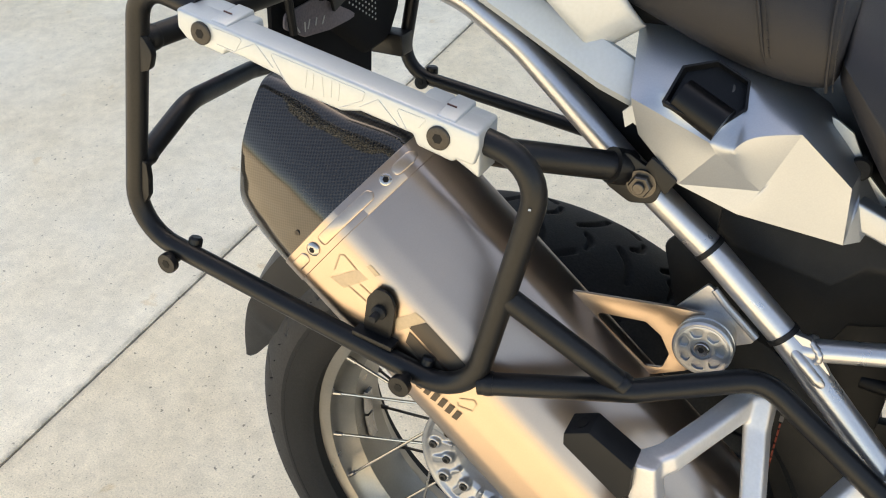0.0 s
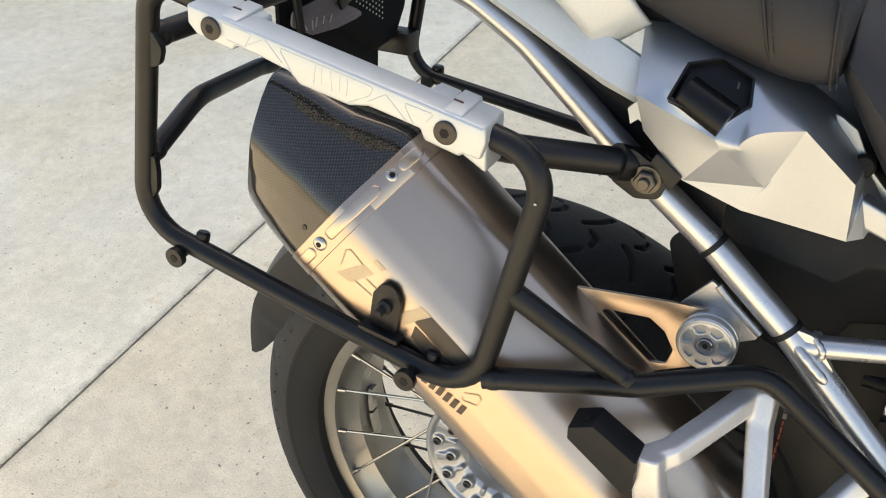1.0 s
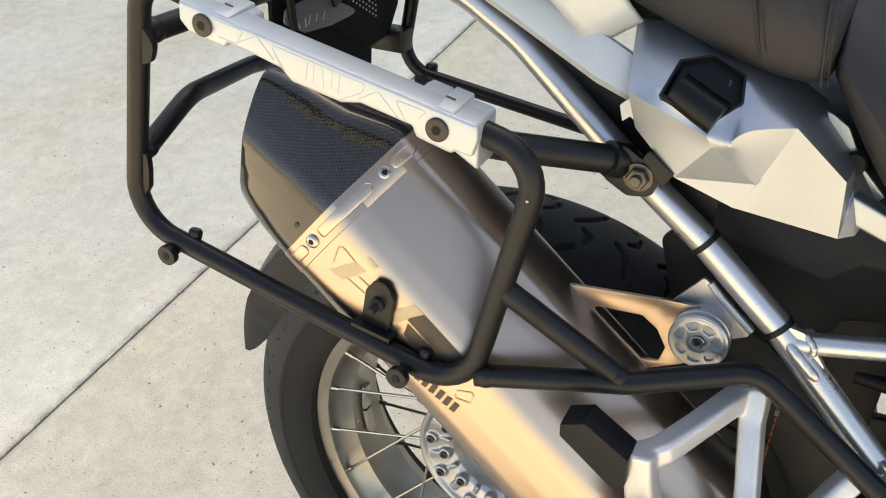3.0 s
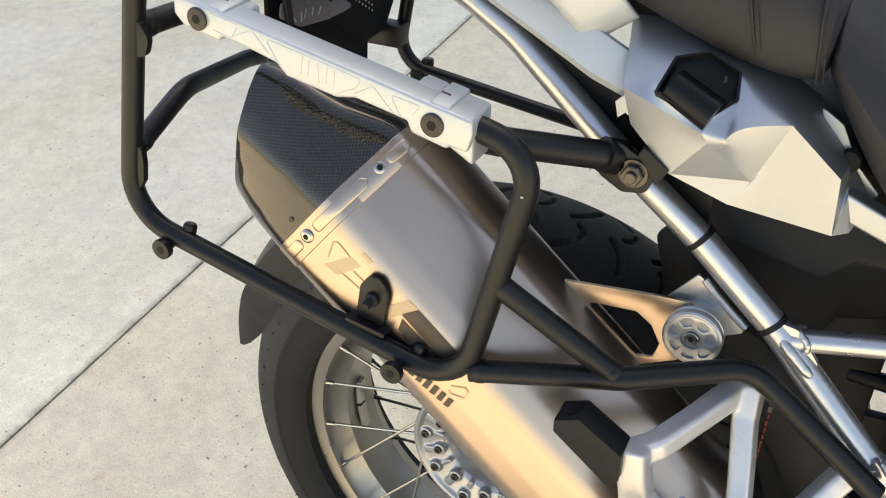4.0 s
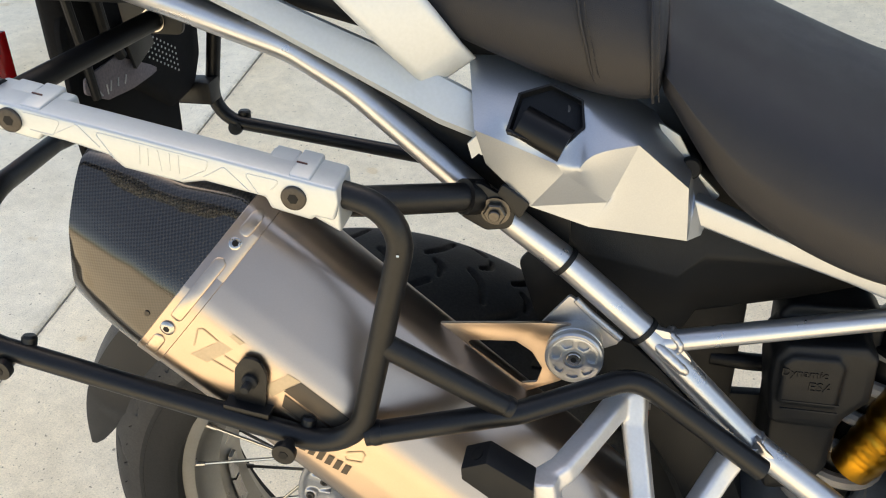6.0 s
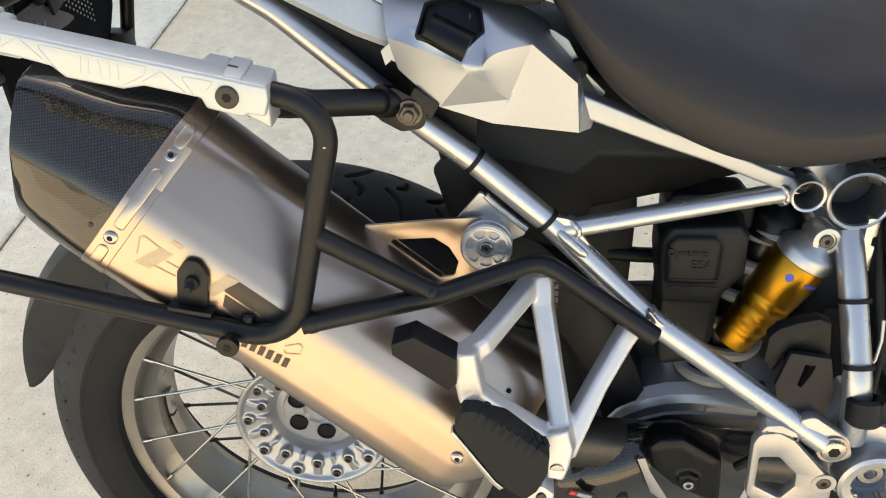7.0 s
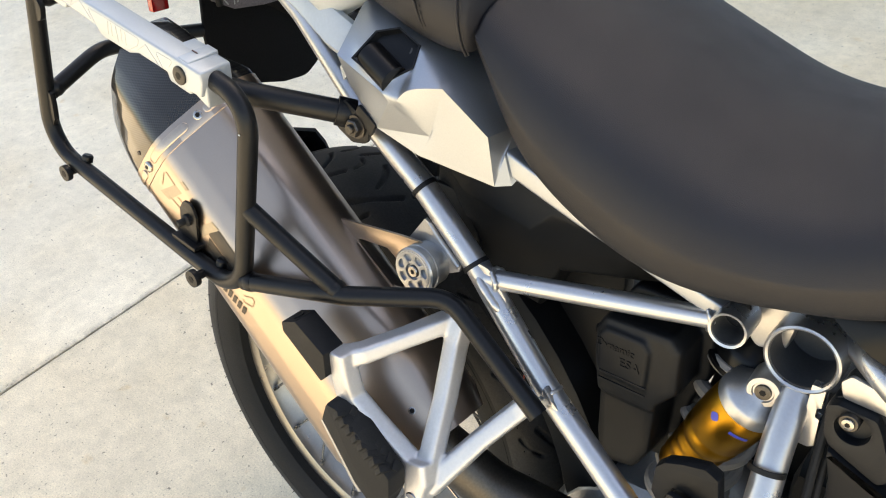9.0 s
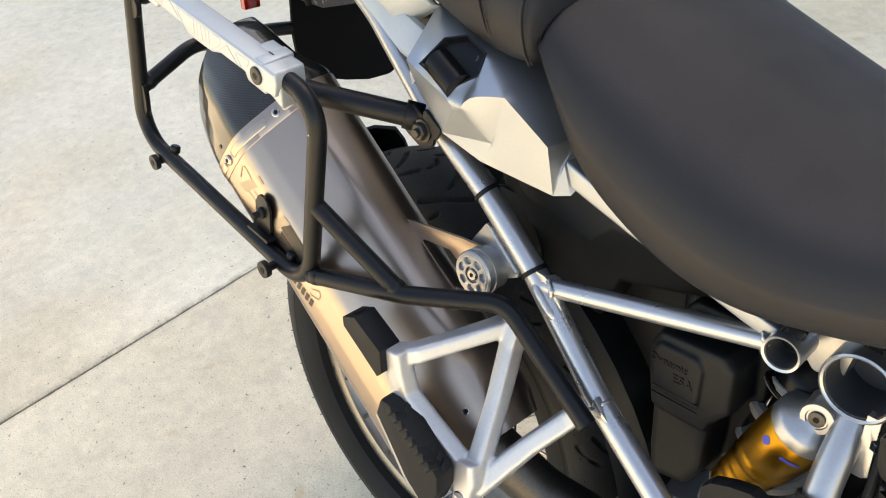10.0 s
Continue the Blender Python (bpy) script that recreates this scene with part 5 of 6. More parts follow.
    for k in range(9):
        s = k / 8
        x0, x1 = 0.150 - 0.350 * s, 0.146 - 0.346 * s
        b0 = V(x0, lerp_table([(-0.20, -0.165), (0.045, -0.203), (0.128, -0.220), (0.150, -0.215)], x0), lerp_table([(-0.20, 0.968), (-0.02, 0.893), (0.045, 0.8645), (0.081, 0.847), (0.150, 0.822)], x0))
        b1 = V(x1, lerp_table([(-0.20, -0.163), (0.045, -0.200), (0.125, -0.215), (0.146, -0.206)], x1), lerp_table([(-0.20, 0.988), (0.030, 0.898), (0.0786, 0.880), (0.120, 0.866), (0.146, 0.848)], x1))
        rings.append([b0, b0 + V(0, -0.004, 0.006), b1 + V(0, -0.002, -0.005), b1 + V(0, 0.003, 0.0), b1 + V(0, 0.010, -0.001), b1 + V(0, 0.010, -0.006), b0 + V(0, 0.008, 0.004)])
    loft(bm, rings)
    part("rear_side_panel", bm, SATIN_SILVER, ob, "long silver tail panel")
    return ob


tail_panel()

# dark box added to fill the shaded gap under the passenger seat
bm = bmesh.new()
box(bm, (0.30, 0.25, 0.035), Matrix.Translation((0.01, YC, 0.915)) @ pose(0, 0, 0, 0, 14, 0), 0.01)
part("under_seat_filler", bm, PLASTIC, bike, "dark filler added under the passenger seat")

# passenger grab handle
bm = bmesh.new()
rings = []
for p, w, h in ((V(0.112, -0.196, 0.868), 0.040, 0.016), (V(0.104, -0.204, 0.880), 0.040, 0.020), (V(0.085, -0.214, 0.905), 0.044, 0.024), (V(0.060, -0.220, 0.935), 0.046, 0.024), (V(0.02, -0.222, 0.965), 0.044, 0.024), (V(-0.08, -0.215, 0.985), 0.040, 0.024)):
    sec = rounded([(-w / 2, -h / 2), (w / 2, -h / 2), (w / 2, h / 2), (-w / 2, h / 2)], 0.007, 4)
    rings.append([p + V(0.75, 0.25, 0.5).normalized() * a + V(0.1, -0.9, 0.35).normalized() * b for a, b in sec])
loft(bm, rings)
part("grab_handle", bm, SATIN_SILVER, bike, "silver passenger grab handle", smooth=45)


# ---- seats ----
def saddle(name, xs, bottom, top, width, label, tuck=0.03, crown=0.014):
    """A padded seat: sections across the bike, from the lower right edge over the top to the lower left edge."""
    bm = bmesh.new()
    rings = []
    for x in xs:
        zb, zt, w = lerp_table(bottom, x), lerp_table(top, x), lerp_table(width, x)
        h = zt - zb
        half = [(0.0, zt), (0.40 * w, zt - crown * 0.25), (0.66 * w, zt - crown), (0.84 * w, zt - crown - 0.10 * h), (0.95 * w, zt - crown - 0.26 * h), (0.995 * w, zt - crown - 0.46 * h), (1.0 * w, zb + 0.28 * h), (0.985 * w, zb + 0.12 * h), (0.955 * w, zb + 0.03 * h), (0.90 * w, zb), (0.90 * w - tuck, zb + 0.006)]
        pts = [V(x, YC - y, z) for y, z in half[::-1]] + [V(x, YC + 0.82 * y, z) for y, z in half[1:]]
        rings.append(pts)
    loft(bm, rings)
    ob = part(name, bm, VINYL, bike, label, smooth=70)
    sub = ob.modifiers.new("round", "SUBSURF")
    sub.levels = sub.render_levels = 2
    return ob


rider = saddle("rider_seat", [0.252, 0.258, 0.270, 0.30, 0.33, 0.37, 0.41, 0.45, 0.49, 0.53, 0.57, 0.60, 0.618, 0.626],
               [(0.252, 0.868), (0.262, 0.853), (0.276, 0.834), (0.303, 0.794), (0.33, 0.774), (0.352, 0.763), (0.38, 0.749), (0.43, 0.731), (0.47, 0.731), (0.52, 0.740), (0.57, 0.748), (0.60, 0.762), (0.618, 0.782), (0.626, 0.800)],
               [(0.252, 0.930), (0.30, 0.905), (0.35, 0.882), (0.40, 0.860), (0.45, 0.842), (0.515, 0.833), (0.55, 0.842), (0.58, 0.857), (0.60, 0.866), (0.618, 0.862), (0.626, 0.845)],
               [(0.252, 0.158), (0.30, 0.172), (0.35, 0.180), (0.40, 0.182), (0.48, 0.176), (0.55, 0.168), (0.60, 0.158), (0.626, 0.146)],
               "smooth dark grey vinyl rider seat", crown=0.024)
pillion = saddle("passenger_seat", [-0.12, -0.08, 0.0, 0.06, 0.11, 0.15, 0.19, 0.228, 0.248, 0.258],
                 [(-0.12, 0.955), (0.0, 0.925), (0.06, 0.910), (0.11, 0.895), (0.16, 0.876), (0.20, 0.862), (0.240, 0.854), (0.258, 0.862)],
                 [(-0.12, 0.985), (0.0, 0.990), (0.15, 0.985), (0.228, 0.972), (0.248, 0.955), (0.258, 0.93)],
                 [(-0.12, 0.11), (0.0, 0.14), (0.10, 0.155), (0.20, 0.167), (0.258, 0.165)],
                 "dark grey vinyl passenger seat with stitched side panels", tuck=0.02)

# ---- inner bodywork: black plastic under the seat ----
bm = bmesh.new()
rings = []
for x, zb, zt, w in ((0.155, 0.715, 0.84, 0.07), (0.17, 0.670, 0.83, 0.088), (0.21, 0.615, 0.81, 0.092), (0.285, 0.605, 0.79, 0.092), (0.305, 0.650, 0.785, 0.09), (0.38, 0.668, 0.76, 0.085), (0.47, 0.690, 0.74, 0.07)):
    sec = rounded([(-w, zb), (w, zb), (w + 0.02, (zb + zt) / 2), (w, zt), (-w, zt), (-w - 0.02, (zb + zt) / 2)], 0.012, 3)
    rings.append([V(x, YC + y, z) for y, z in sec])
loft(bm, rings)
part("inner_mudguard", bm, PLASTIC, bike, "matt black inner mudguard under the tail")
bm = bmesh.new()
prism(bm, rounded([(0.158, 0.696), (0.168, 0.708), (0.205, 0.706), (0.225, 0.660), (0.225, 0.615), (0.178, 0.631)], 0.010, 4), side_frame(-0.150), 0.006, 0.002)
part("splash_flap", bm, PLASTIC, bike, "black splash flap behind the frame tube")
bm = bmesh.new()
rings = []
for k in range(15):
    a = radians(56 - 84 * k / 14)
    rings.append([around(0.338, a, -0.088), around(0.340, a, 0.088), around(0.395, a, 0.09), around(0.402, a, 0.0), around(0.395, a, -0.092), around(0.385, a, -0.098), around(0.346, a, -0.097)])
loft(bm, rings)
chain_guard = part("wheel_liner", bm, PLASTIC, bike, "black plastic liner between wheel and gearbox")
# small raised print on the liner: bars of grey and red
for k in range(10):
    bm = bmesh.new()
    z = 0.568 - 0.0078 * k
    box(bm, (0.0034 if k < 3 else 0.0015, 0.0012, 0.0064 if k % 3 else 0.0048), Matrix.Translation((0.2774, -0.1480, z)), 0)
    part("printed_bar", bm, GREY_INK if k < 3 else RED_INK, chain_guard)

bm = bmesh.new()
prism(bm, rounded([(0.27, 0.70), (0.348, 0.70), (0.3530, 0.635), (0.3525, 0.52), (0.3440, 0.43), (0.3385, 0.385), (0.300, 0.340), (0.27, 0.40)], 0.008, 4), side_frame(-0.085), 0.020, 0.004)
part("splash_panel", bm, PLASTIC, bike, "black splash panel behind the footrest bracket")
bm = bmesh.new()
prism(bm, rounded([(0.335, 0.5400), (0.390, 0.5430), (0.400, 0.400), (0.330, 0.400)], 0.006, 3), side_frame(-0.090), 0.012, 0.003)
tube(bm, [(0.330, -0.100, 0.5800), (0.360, -0.104, 0.5805), (0.395, -0.100, 0.5780)], 0.0080, 0.02, 14)
part("lower_splash_panel", bm, PLASTIC, bike, "black panel and hose in front of the wheel")

# dark inner wall between the frame tube and the tail panel
bm = bmesh.new()
prism(bm, rounded([(0.035, 0.870), (0.140, 0.835), (0.200, 0.800), (0.200, 0.728), (0.130, 0.778), (0.045, 0.842)], 0.004, 3), side_frame(-0.182), 0.004, 0.001)
part("inner_wall", bm, PLASTIC, bike, "black inner wall behind the frame tube")

# ---- damper control box ----
bm = bmesh.new()
prism(bm, rounded([(0.3655, 0.640), (0.3740, 0.6555), (0.4330, 0.6595), (0.4440, 0.648), (0.4460, 0.606), (0.4300, 0.586), (0.4270, 0.575), (0.3720, 0.575), (0.3660, 0.615)], 0.007, 4), side_frame(-0.120), 0.060, 0.008)
prism(bm, rounded([(0.3720, 0.600), (0.4290, 0.600), (0.4275, 0.529), (0.4150, 0.503), (0.3790, 0.4955), (0.3745, 0.529)], 0.008, 4), side_frame(-0.120), 0.056, 0.008)
prism(bm, rounded([(0.3720, 0.640), (0.3790, 0.648), (0.4130, 0.6485), (0.4190, 0.640), (0.4190, 0.600), (0.3735, 0.600)], 0.005, 4), side_frame(-0.150), 0.0345, 0.003)
prism(bm, rounded([(0.372, 0.657), (0.380, 0.668), (0.444, 0.670), (0.455, 0.657), (0.456, 0.605), (0.444, 0.575), (0.432, 0.50), (0.380, 0.49)], 0.009, 4), side_frame(-0.100), 0.040, 0.004)
damper_box = fused(part("damper_box", bm, PLASTIC, bike, "dark moulded damper control housing"), 0.0015)
for z in (0.6045, 0.5965):
    bm = bmesh.new()
    box(bm, (0.044, 0.0016, 0.0014), Matrix.Translation((0.3985, -0.1845, z)), 0.0004)
    part("moulded_line", bm, PLASTIC_GREY, damper_box)


def lettering(name, body, size, m, mat, parent, depth=0.0006):
    cu = bpy.data.curves.new(name, "FONT")
    cu.body, cu.size, cu.extrude, cu.align_x, cu.align_y = body, size, depth, "CENTER", "CENTER"
    tmp = new(name, cu)
    me = bpy.data.meshes.new_from_object(tmp.evaluated_get(bpy.context.evaluated_depsgraph_get()))
    bpy.data.objects.remove(tmp)
    me.materials.append(mat)
    ob = new(name, me)
    ob.parent, ob.matrix_basis = parent, m
    return ob


lettering("raised_word", "Dynamic", 0.0100, side_frame(-0.1848) @ Matrix.Translation((0.3895, 0.6330, 0)), PLASTIC, damper_box)
lettering("raised_word", "ESA", 0.0120, side_frame(-0.1848) @ Matrix.Translation((0.4035, 0.6205, 0)), PLASTIC, damper_box)


# ---- shock absorber ----
def shock():
    top, bot = V(0.5125, -0.1640, 0.6495), V(0.4445, -0.160, 0.5105)
    d = (bot - top).normalized()
    m = axes(top, d)
    bm = bmesh.new()
    lathe(bm, [(0, 0.034), (0.0262, 0.034), (0.0270, 0.036), (0.0268, 0.058), (0.0256, 0.076), (0.0248, 0.078), (0.0248, 0.081), (0.0252, 0.082), (0.0246, 0.090), (0.0228, 0.093), (0.0218, 0.096), (0.0224, 0.099), (0.0230, 0.102), (0.0222, 0.106), (0.0212, 0.109), (0.0217, 0.112), (0.0219, 0.115), (0.0210, 0.119), (0.0201, 0.122), (0.0206, 0.125), (0.0206, 0.129), (0.0196, 0.133), (0.0190, 0.142), (0.0185, 0.143), (0, 0.143)], m, 40)
    res = part("shock_absorber", bm, GOLD, bike, "gold anodised shock reservoir with ribs", smooth=30)
    bm = bmesh.new()
    lathe(bm, [(0, 0.002), (0.009, 0.002), (0.0125, 0.009), (0.0190, 0.0165), (0.0258, 0.0215), (0.0270, 0.0245), (0.0272, 0.0335), (0.0264, 0.0345), (0, 0.0345)], m, 36)
    head = part("reservoir_head", bm, ALUMINIUM, res, "cast silver reservoir head")
    bm = bmesh.new()
    lathe(bm, [(0, -0.02), (0.0135, -0.02), (0.0135, 0.003), (0.0122, 0.0055), (0.0085, 0.0060), (0.0078, 0.0045), (0, 0.0045)], axes(V(0.5095, -0.172, 0.6440), (0.1, -1, 0.1)), 28)
    part("upper_eye", bm, ALUMINIUM, res)
    part("eye_bolt", bolt_bm(axes(V(0.5100, -0.1768, 0.6443), (0.1, -1, 0.1)), 0.0064, 0.0016, 0.42), DARK_STEEL, res)
    # printed roundel and bar
    for ang, size, k in ((0.38, (0.008, 0.0005, 0.009), 0), (-0.50, (0.016, 0.0005, 0.0032), 1)):
        bm = bmesh.new()
        n = 8
        rows = []
        for i in range(n + 1):
            a = ang + (i / n - 0.5) * size[0] / 0.0272
            h = 0.047
            hw = size[2] / 2 * (math.sin(math.pi * (i + 0.4) / (n + 0.8)) if k == 0 else 1)
            rows.append([m @ V(0.02735 * math.cos(a), 0.02735 * math.sin(a), h - hw), m @ V(0.02735 * math.cos(a), 0.02735 * math.sin(a), h + hw)])
        loft(bm, rows, caps=False, closed=False)
        part("printed_mark", bm, BLUE_INK, res, "small blue print")
    # coil spring behind
    bm = bmesh.new()
    st, sb = V(0.482, -0.118, 0.628), V(0.438, -0.118, 0.425)
    sd = (sb - st)
    mm = axes(st, sd)
    pts = []
    turns, n = 6.0, 190
    for i in range(n + 1):
        a = 2 * math.pi * turns * i / n
        pts.append(mm @ V(0.0315 * math.cos(a), 0.0315 * math.sin(a), sd.length * i / n))
    tube(bm, pts, 0.0068, seg=10, radii=[0.0068] * len(pts))
    part("coil_spring", bm, SPRING, res, "grey coil spring")
    bm = bmesh.new()
    lathe(bm, [(0, -0.034), (0.013, -0.034), (0.020, -0.026), (0.0300, -0.019), (0.0330, -0.013), (0.0335, -0.002), (0.0385, 0.000), (0.0385, 0.004), (0, 0.004)], mm, 36)
    seat = part("spring_seat", bm, PLASTIC_GLOSS, res, "black domed upper spring seat")
    bm = bmesh.new()
    lathe(bm, [(0.009, -0.040), (0.0125, -0.040), (0.0135, -0.038), (0.0135, -0.0335), (0.009, -0.0335)], mm, 28, closed=True)
    part("lock_ring", bm, STEEL, seat, "bright steel lock ring")
    bm = bmesh.new()
    lathe(bm, [(0, 0), (0.022, 0), (0.022, sd.length), (0, sd.length)], mm, 24)
    part("damper_body", bm, DARK_STEEL, res)
    return res


shock()


# ---- right side cover and engine-side parts ----
bm = bmesh.new()
prism(bm, rounded([(0.556, 0.668), (0.575, 0.678), (0.62, 0.674), (0.70, 0.650), (0.84, 0.60), (0.84, 0.52), (0.72, 0.505), (0.632, 0.432), (0.618, 0.440), (0.572, 0.530), (0.568, 0.60)], 0.010, 4), side_frame(-0.135), 0.044, 0.006)
cover_ob = part("side_cover", bm, PLASTIC_GREY, bike, "matt charcoal plastic side cover")
bm = bmesh.new()
prism(bm, rounded([(0.5630, 0.6300), (0.5754, 0.6249), (0.6016, 0.6127), (0.6494, 0.5953), (0.7139, 0.5726), (0.838, 0.535), (0.838, 0.522), (0.72, 0.508), (0.632, 0.436), (0.6190, 0.4440), (0.5745, 0.530), (0.5705, 0.60)], 0.007, 4), side_frame(-0.172), 0.018, 0.0055)
part("lower_face", bm, PLASTIC_GREY, cover_ob, "raised lower face of the side cover")
bm = bmesh.new()
pit = [(0.5768 + 0.0120 * math.cos(k * math.pi / 16), 0.6530 + 0.0125 * math.sin(k * math.pi / 16)) for k in range(32)]
prism(bm, rounded([(0.5560, 0.6650), (0.5640, 0.6690), (0.5900, 0.6680), (0.5960, 0.6580), (0.6010, 0.6460), (0.6150, 0.6280), (0.6020, 0.6145), (0.5754, 0.6265), (0.5640, 0.6320), (0.5590, 0.6400)], 0.005, 4), side_frame(-0.172), 0.016, 0.0022, holes=[pit])
part("screw_tab", bm, PLASTIC_GREY, cover_ob, "raised tab with a sunken screw hole")
bm = bmesh.new()
lathe(bm, [(0, -0.004), (0.0122, -0.004), (0.0122, -0.002), (0, -0.002)], axes(V(0.5768, -0.176, 0.6530), OUT), 28)
part("screw_pit", bm, RECESS_SHADE, cover_ob)
bm = bmesh.new()
lathe(bm, [(0, -0.012), (0.0072, -0.012), (0.0072, 0.0), (0.0064, 0.0012), (0, 0.0014)], axes(V(0.5738, -0.1905, 0.6600), OUT), 24)
part("screw_collar", bm, DARK_STEEL, cover_ob, "steel collar round the screw")
part("cover_screw", bolt_bm(axes(V(0.5738, -0.1920, 0.6600), OUT), 0.0046, 0.0018, 0.45), STEEL, cover_ob)
bm = bmesh.new()
hole = rounded([(0.4640, 0.4634), (0.4810, 0.4644), (0.4996, 0.4442), (0.5009, 0.4294), (0.4903, 0.4131), (0.4658, 0.4273)], 0.003, 3)
prism(bm, rounded([(0.4555, 0.4799), (0.4596, 0.4913), (0.4766, 0.4942), (0.4912, 0.4859), (0.5288, 0.4432), (0.5348, 0.4373), (0.5362, 0.4133), (0.5274, 0.3884), (0.5102, 0.3770), (0.4865, 0.3876), (0.4590, 0.4151)], 0.008, 4), side_frame(-0.2505), 0.012, 0.0035, holes=[hole])
heel = part("heel_plate", bm, HUB, bike, "cast silver heel plate with a cut-out")
bm = bmesh.new()
prism(bm, rounded([(0.4590, 0.4900), (0.4640, 0.5000), (0.4780, 0.5015), (0.4930, 0.4930), (0.4990, 0.4800), (0.4780, 0.4880)], 0.005, 3), side_frame(-0.2350), 0.0255, 0.005)
part("heel_flange", bm, HUB, heel, "turned-in upper edge of the heel plate")
for p in ((0.5262, -0.2600, 0.4351), (0.5106, -0.2600, 0.3990)):
    bm = bmesh.new()
    lathe(bm, [(0.0068, 0.0030), (0.0112, 0.0030), (0.0108, 0.0022), (0.0076, -0.0005), (0.0068, -0.0005)], axes(V(*p), OUT), 24, closed=True)
    part("screw_seat", bm, ALUMINIUM, heel)
    part("plate_screw", bolt_bm(axes(V(*p) + OUT * 0.0012, OUT), 0.0066, 0.0022), DARK_STEEL, heel)

# swingarm on the far side
bm = bmesh.new()
rings = []
for x, zb, zl, zt in ((0.330, 0.330, 0.365, 0.386), (0.349, 0.372, 0.392, 0.4130), (0.362, 0.3760, 0.4000, 0.4225), (0.378, 0.3670, 0.4085, 0.4320), (0.399, 0.3725, 0.4162, 0.4385), (0.421, 0.3794, 0.4188, 0.4402), (0.447, 0.3856, 0.4182, 0.4402), (0.487, 0.3890, 0.4153, 0.4335), (0.560, 0.388, 0.412, 0.428)):
    rings.append([V(x, y, z) for y, z in ((-0.125, zb), (-0.148, zb + 0.25 * (zl - zb)), (-0.154, zl - 0.003), (-0.156, zl), (-0.1525, zl + 0.0015), (-0.1535, zl + 0.6 * (zt - zl)), (-0.1500, zt), (-0.140, zt + 0.009), (-0.110, zt + 0.016), (-0.04, zt + 0.016), (-0.04, zb))])
loft(bm, rings)
swing_ob = part("swingarm", bm, SWING, bike, "dark silver cast swingarm", smooth=25)
bm = bmesh.new()
lathe(bm, [(0, 0), (0.026, 0), (0.028, 0.004), (0.028, 0.05), (0, 0.05)], axes(V(0.338, -0.150, 0.355), (0, 1, 0)), 32)
part("bearing_end", bm, SWING, swing_ob)

# exhaust link pipe with its carbon guard, and the brake cylinder cover
bm = bmesh.new()
tube(bm, [can(0.38, 0.01, 0.235), V(0.290, -0.215, 0.430), V(0.40, -0.165, 0.380), V(0.62, -0.14, 0.34)], 0.026, 0.09, 24)
part("link_pipe", bm, DARK_STEEL, can_body, "dark titanium link pipe")
bm = bmesh.new()
rings = []
for p, r in ((V(0.268, -0.198, 0.356), 0.012), (V(0.288, -0.197, 0.368), 0.024), (V(0.312, -0.194, 0.384), 0.036), (V(0.345, -0.186, 0.388), 0.043), (V(0.375, -0.170, 0.378), 0.044), (V(0.405, -0.155, 0.366), 0.044), (V(0.48, -0.150, 0.345), 0.042)):
    rings.append([p + V(0.30 * math.sin(a) * r, -math.cos(a) * r * 1.05, math.sin(a) * r * (1.0 if a > 0 else 1.7)) for a in [radians(-88 + 16 * k) for k in range(12)]])
loft(bm, rings, caps=False, closed=False)
guard = part("carbon_heat_guard", bm, CARBON, can_body, "woven carbon heat guard", smooth=60)
sol = guard.modifiers.new("thick", "SOLIDIFY")
sol.thickness = 0.002
bm = bmesh.new()
m = axes(V(0.3080, -0.2385, 0.3800), (0.05, -1, -0.25), (0.42, 0, 1))
box(bm, (0.0290, 0.0115, 0.0012), m, 0.0003)
part("badge_frame", bm, BOLT_BLACK, guard, "dark frame of the badge")
for x, w, mat_ in ((-0.0085, 0.0065, RED_PAINT), (0.0040, 0.0155, CLAMP)):
    bm = bmesh.new()
    box(bm, (w, 0.0060, 0.0012), m @ Matrix.Translation((x, 0, 0.0008)), 0.0002)
    part("badge", bm, mat_, guard, "small red and silver badge")
bm = bmesh.new()
prism(bm, [(0.3625, 0.4150), (0.3700, 0.4170), (0.3770, 0.3990), (0.3900, 0.3760), (0.4070, 0.3480), (0.3800, 0.3700)], side_frame(-0.2180), 0.004, 0.001)
part("guard_edge", bm, SWING, guard, "bright folded edge of the heat guard")
bm = bmesh.new()
lathe(bm, [(0, -0.004), (0.0065, -0.004), (0.006, 0.0010), (0.0035, 0.0020), (0, 0.0020)], axes(V(0.352, -0.2255, 0.3640), (0.1, -1, -0.4)), 20)
part("guard_rivet", bm, BOLT_BLACK, guard)
bm = bmesh.new()
prism(bm, rounded([(0.3725, 0.4270), (0.3818, 0.4379), (0.4054, 0.4412), (0.4270, 0.4276), (0.4465, 0.4153), (0.4534, 0.3506), (0.4246, 0.3635), (0.4048, 0.3730), (0.3849, 0.3923), (0.3750, 0.4113)], 0.008, 4), side_frame(-0.185), 0.034, 0.009)
prism(bm, rounded([(0.4050, 0.3960), (0.4150, 0.4000), (0.4260, 0.3940), (0.4250, 0.3780), (0.4130, 0.3740), (0.4050, 0.3820)], 0.005, 3), side_frame(-0.185), 0.039, 0.003)
mc = fused(part("brake_cylinder_cover", bm, PLASTIC_GLOSS, bike, "black brake cylinder cover"), 0.0014)
part("cover_screw", bolt_bm(axes(V(0.4150, -0.2245, 0.3872), OUT), 0.0055, 0.003), STEEL, mc)

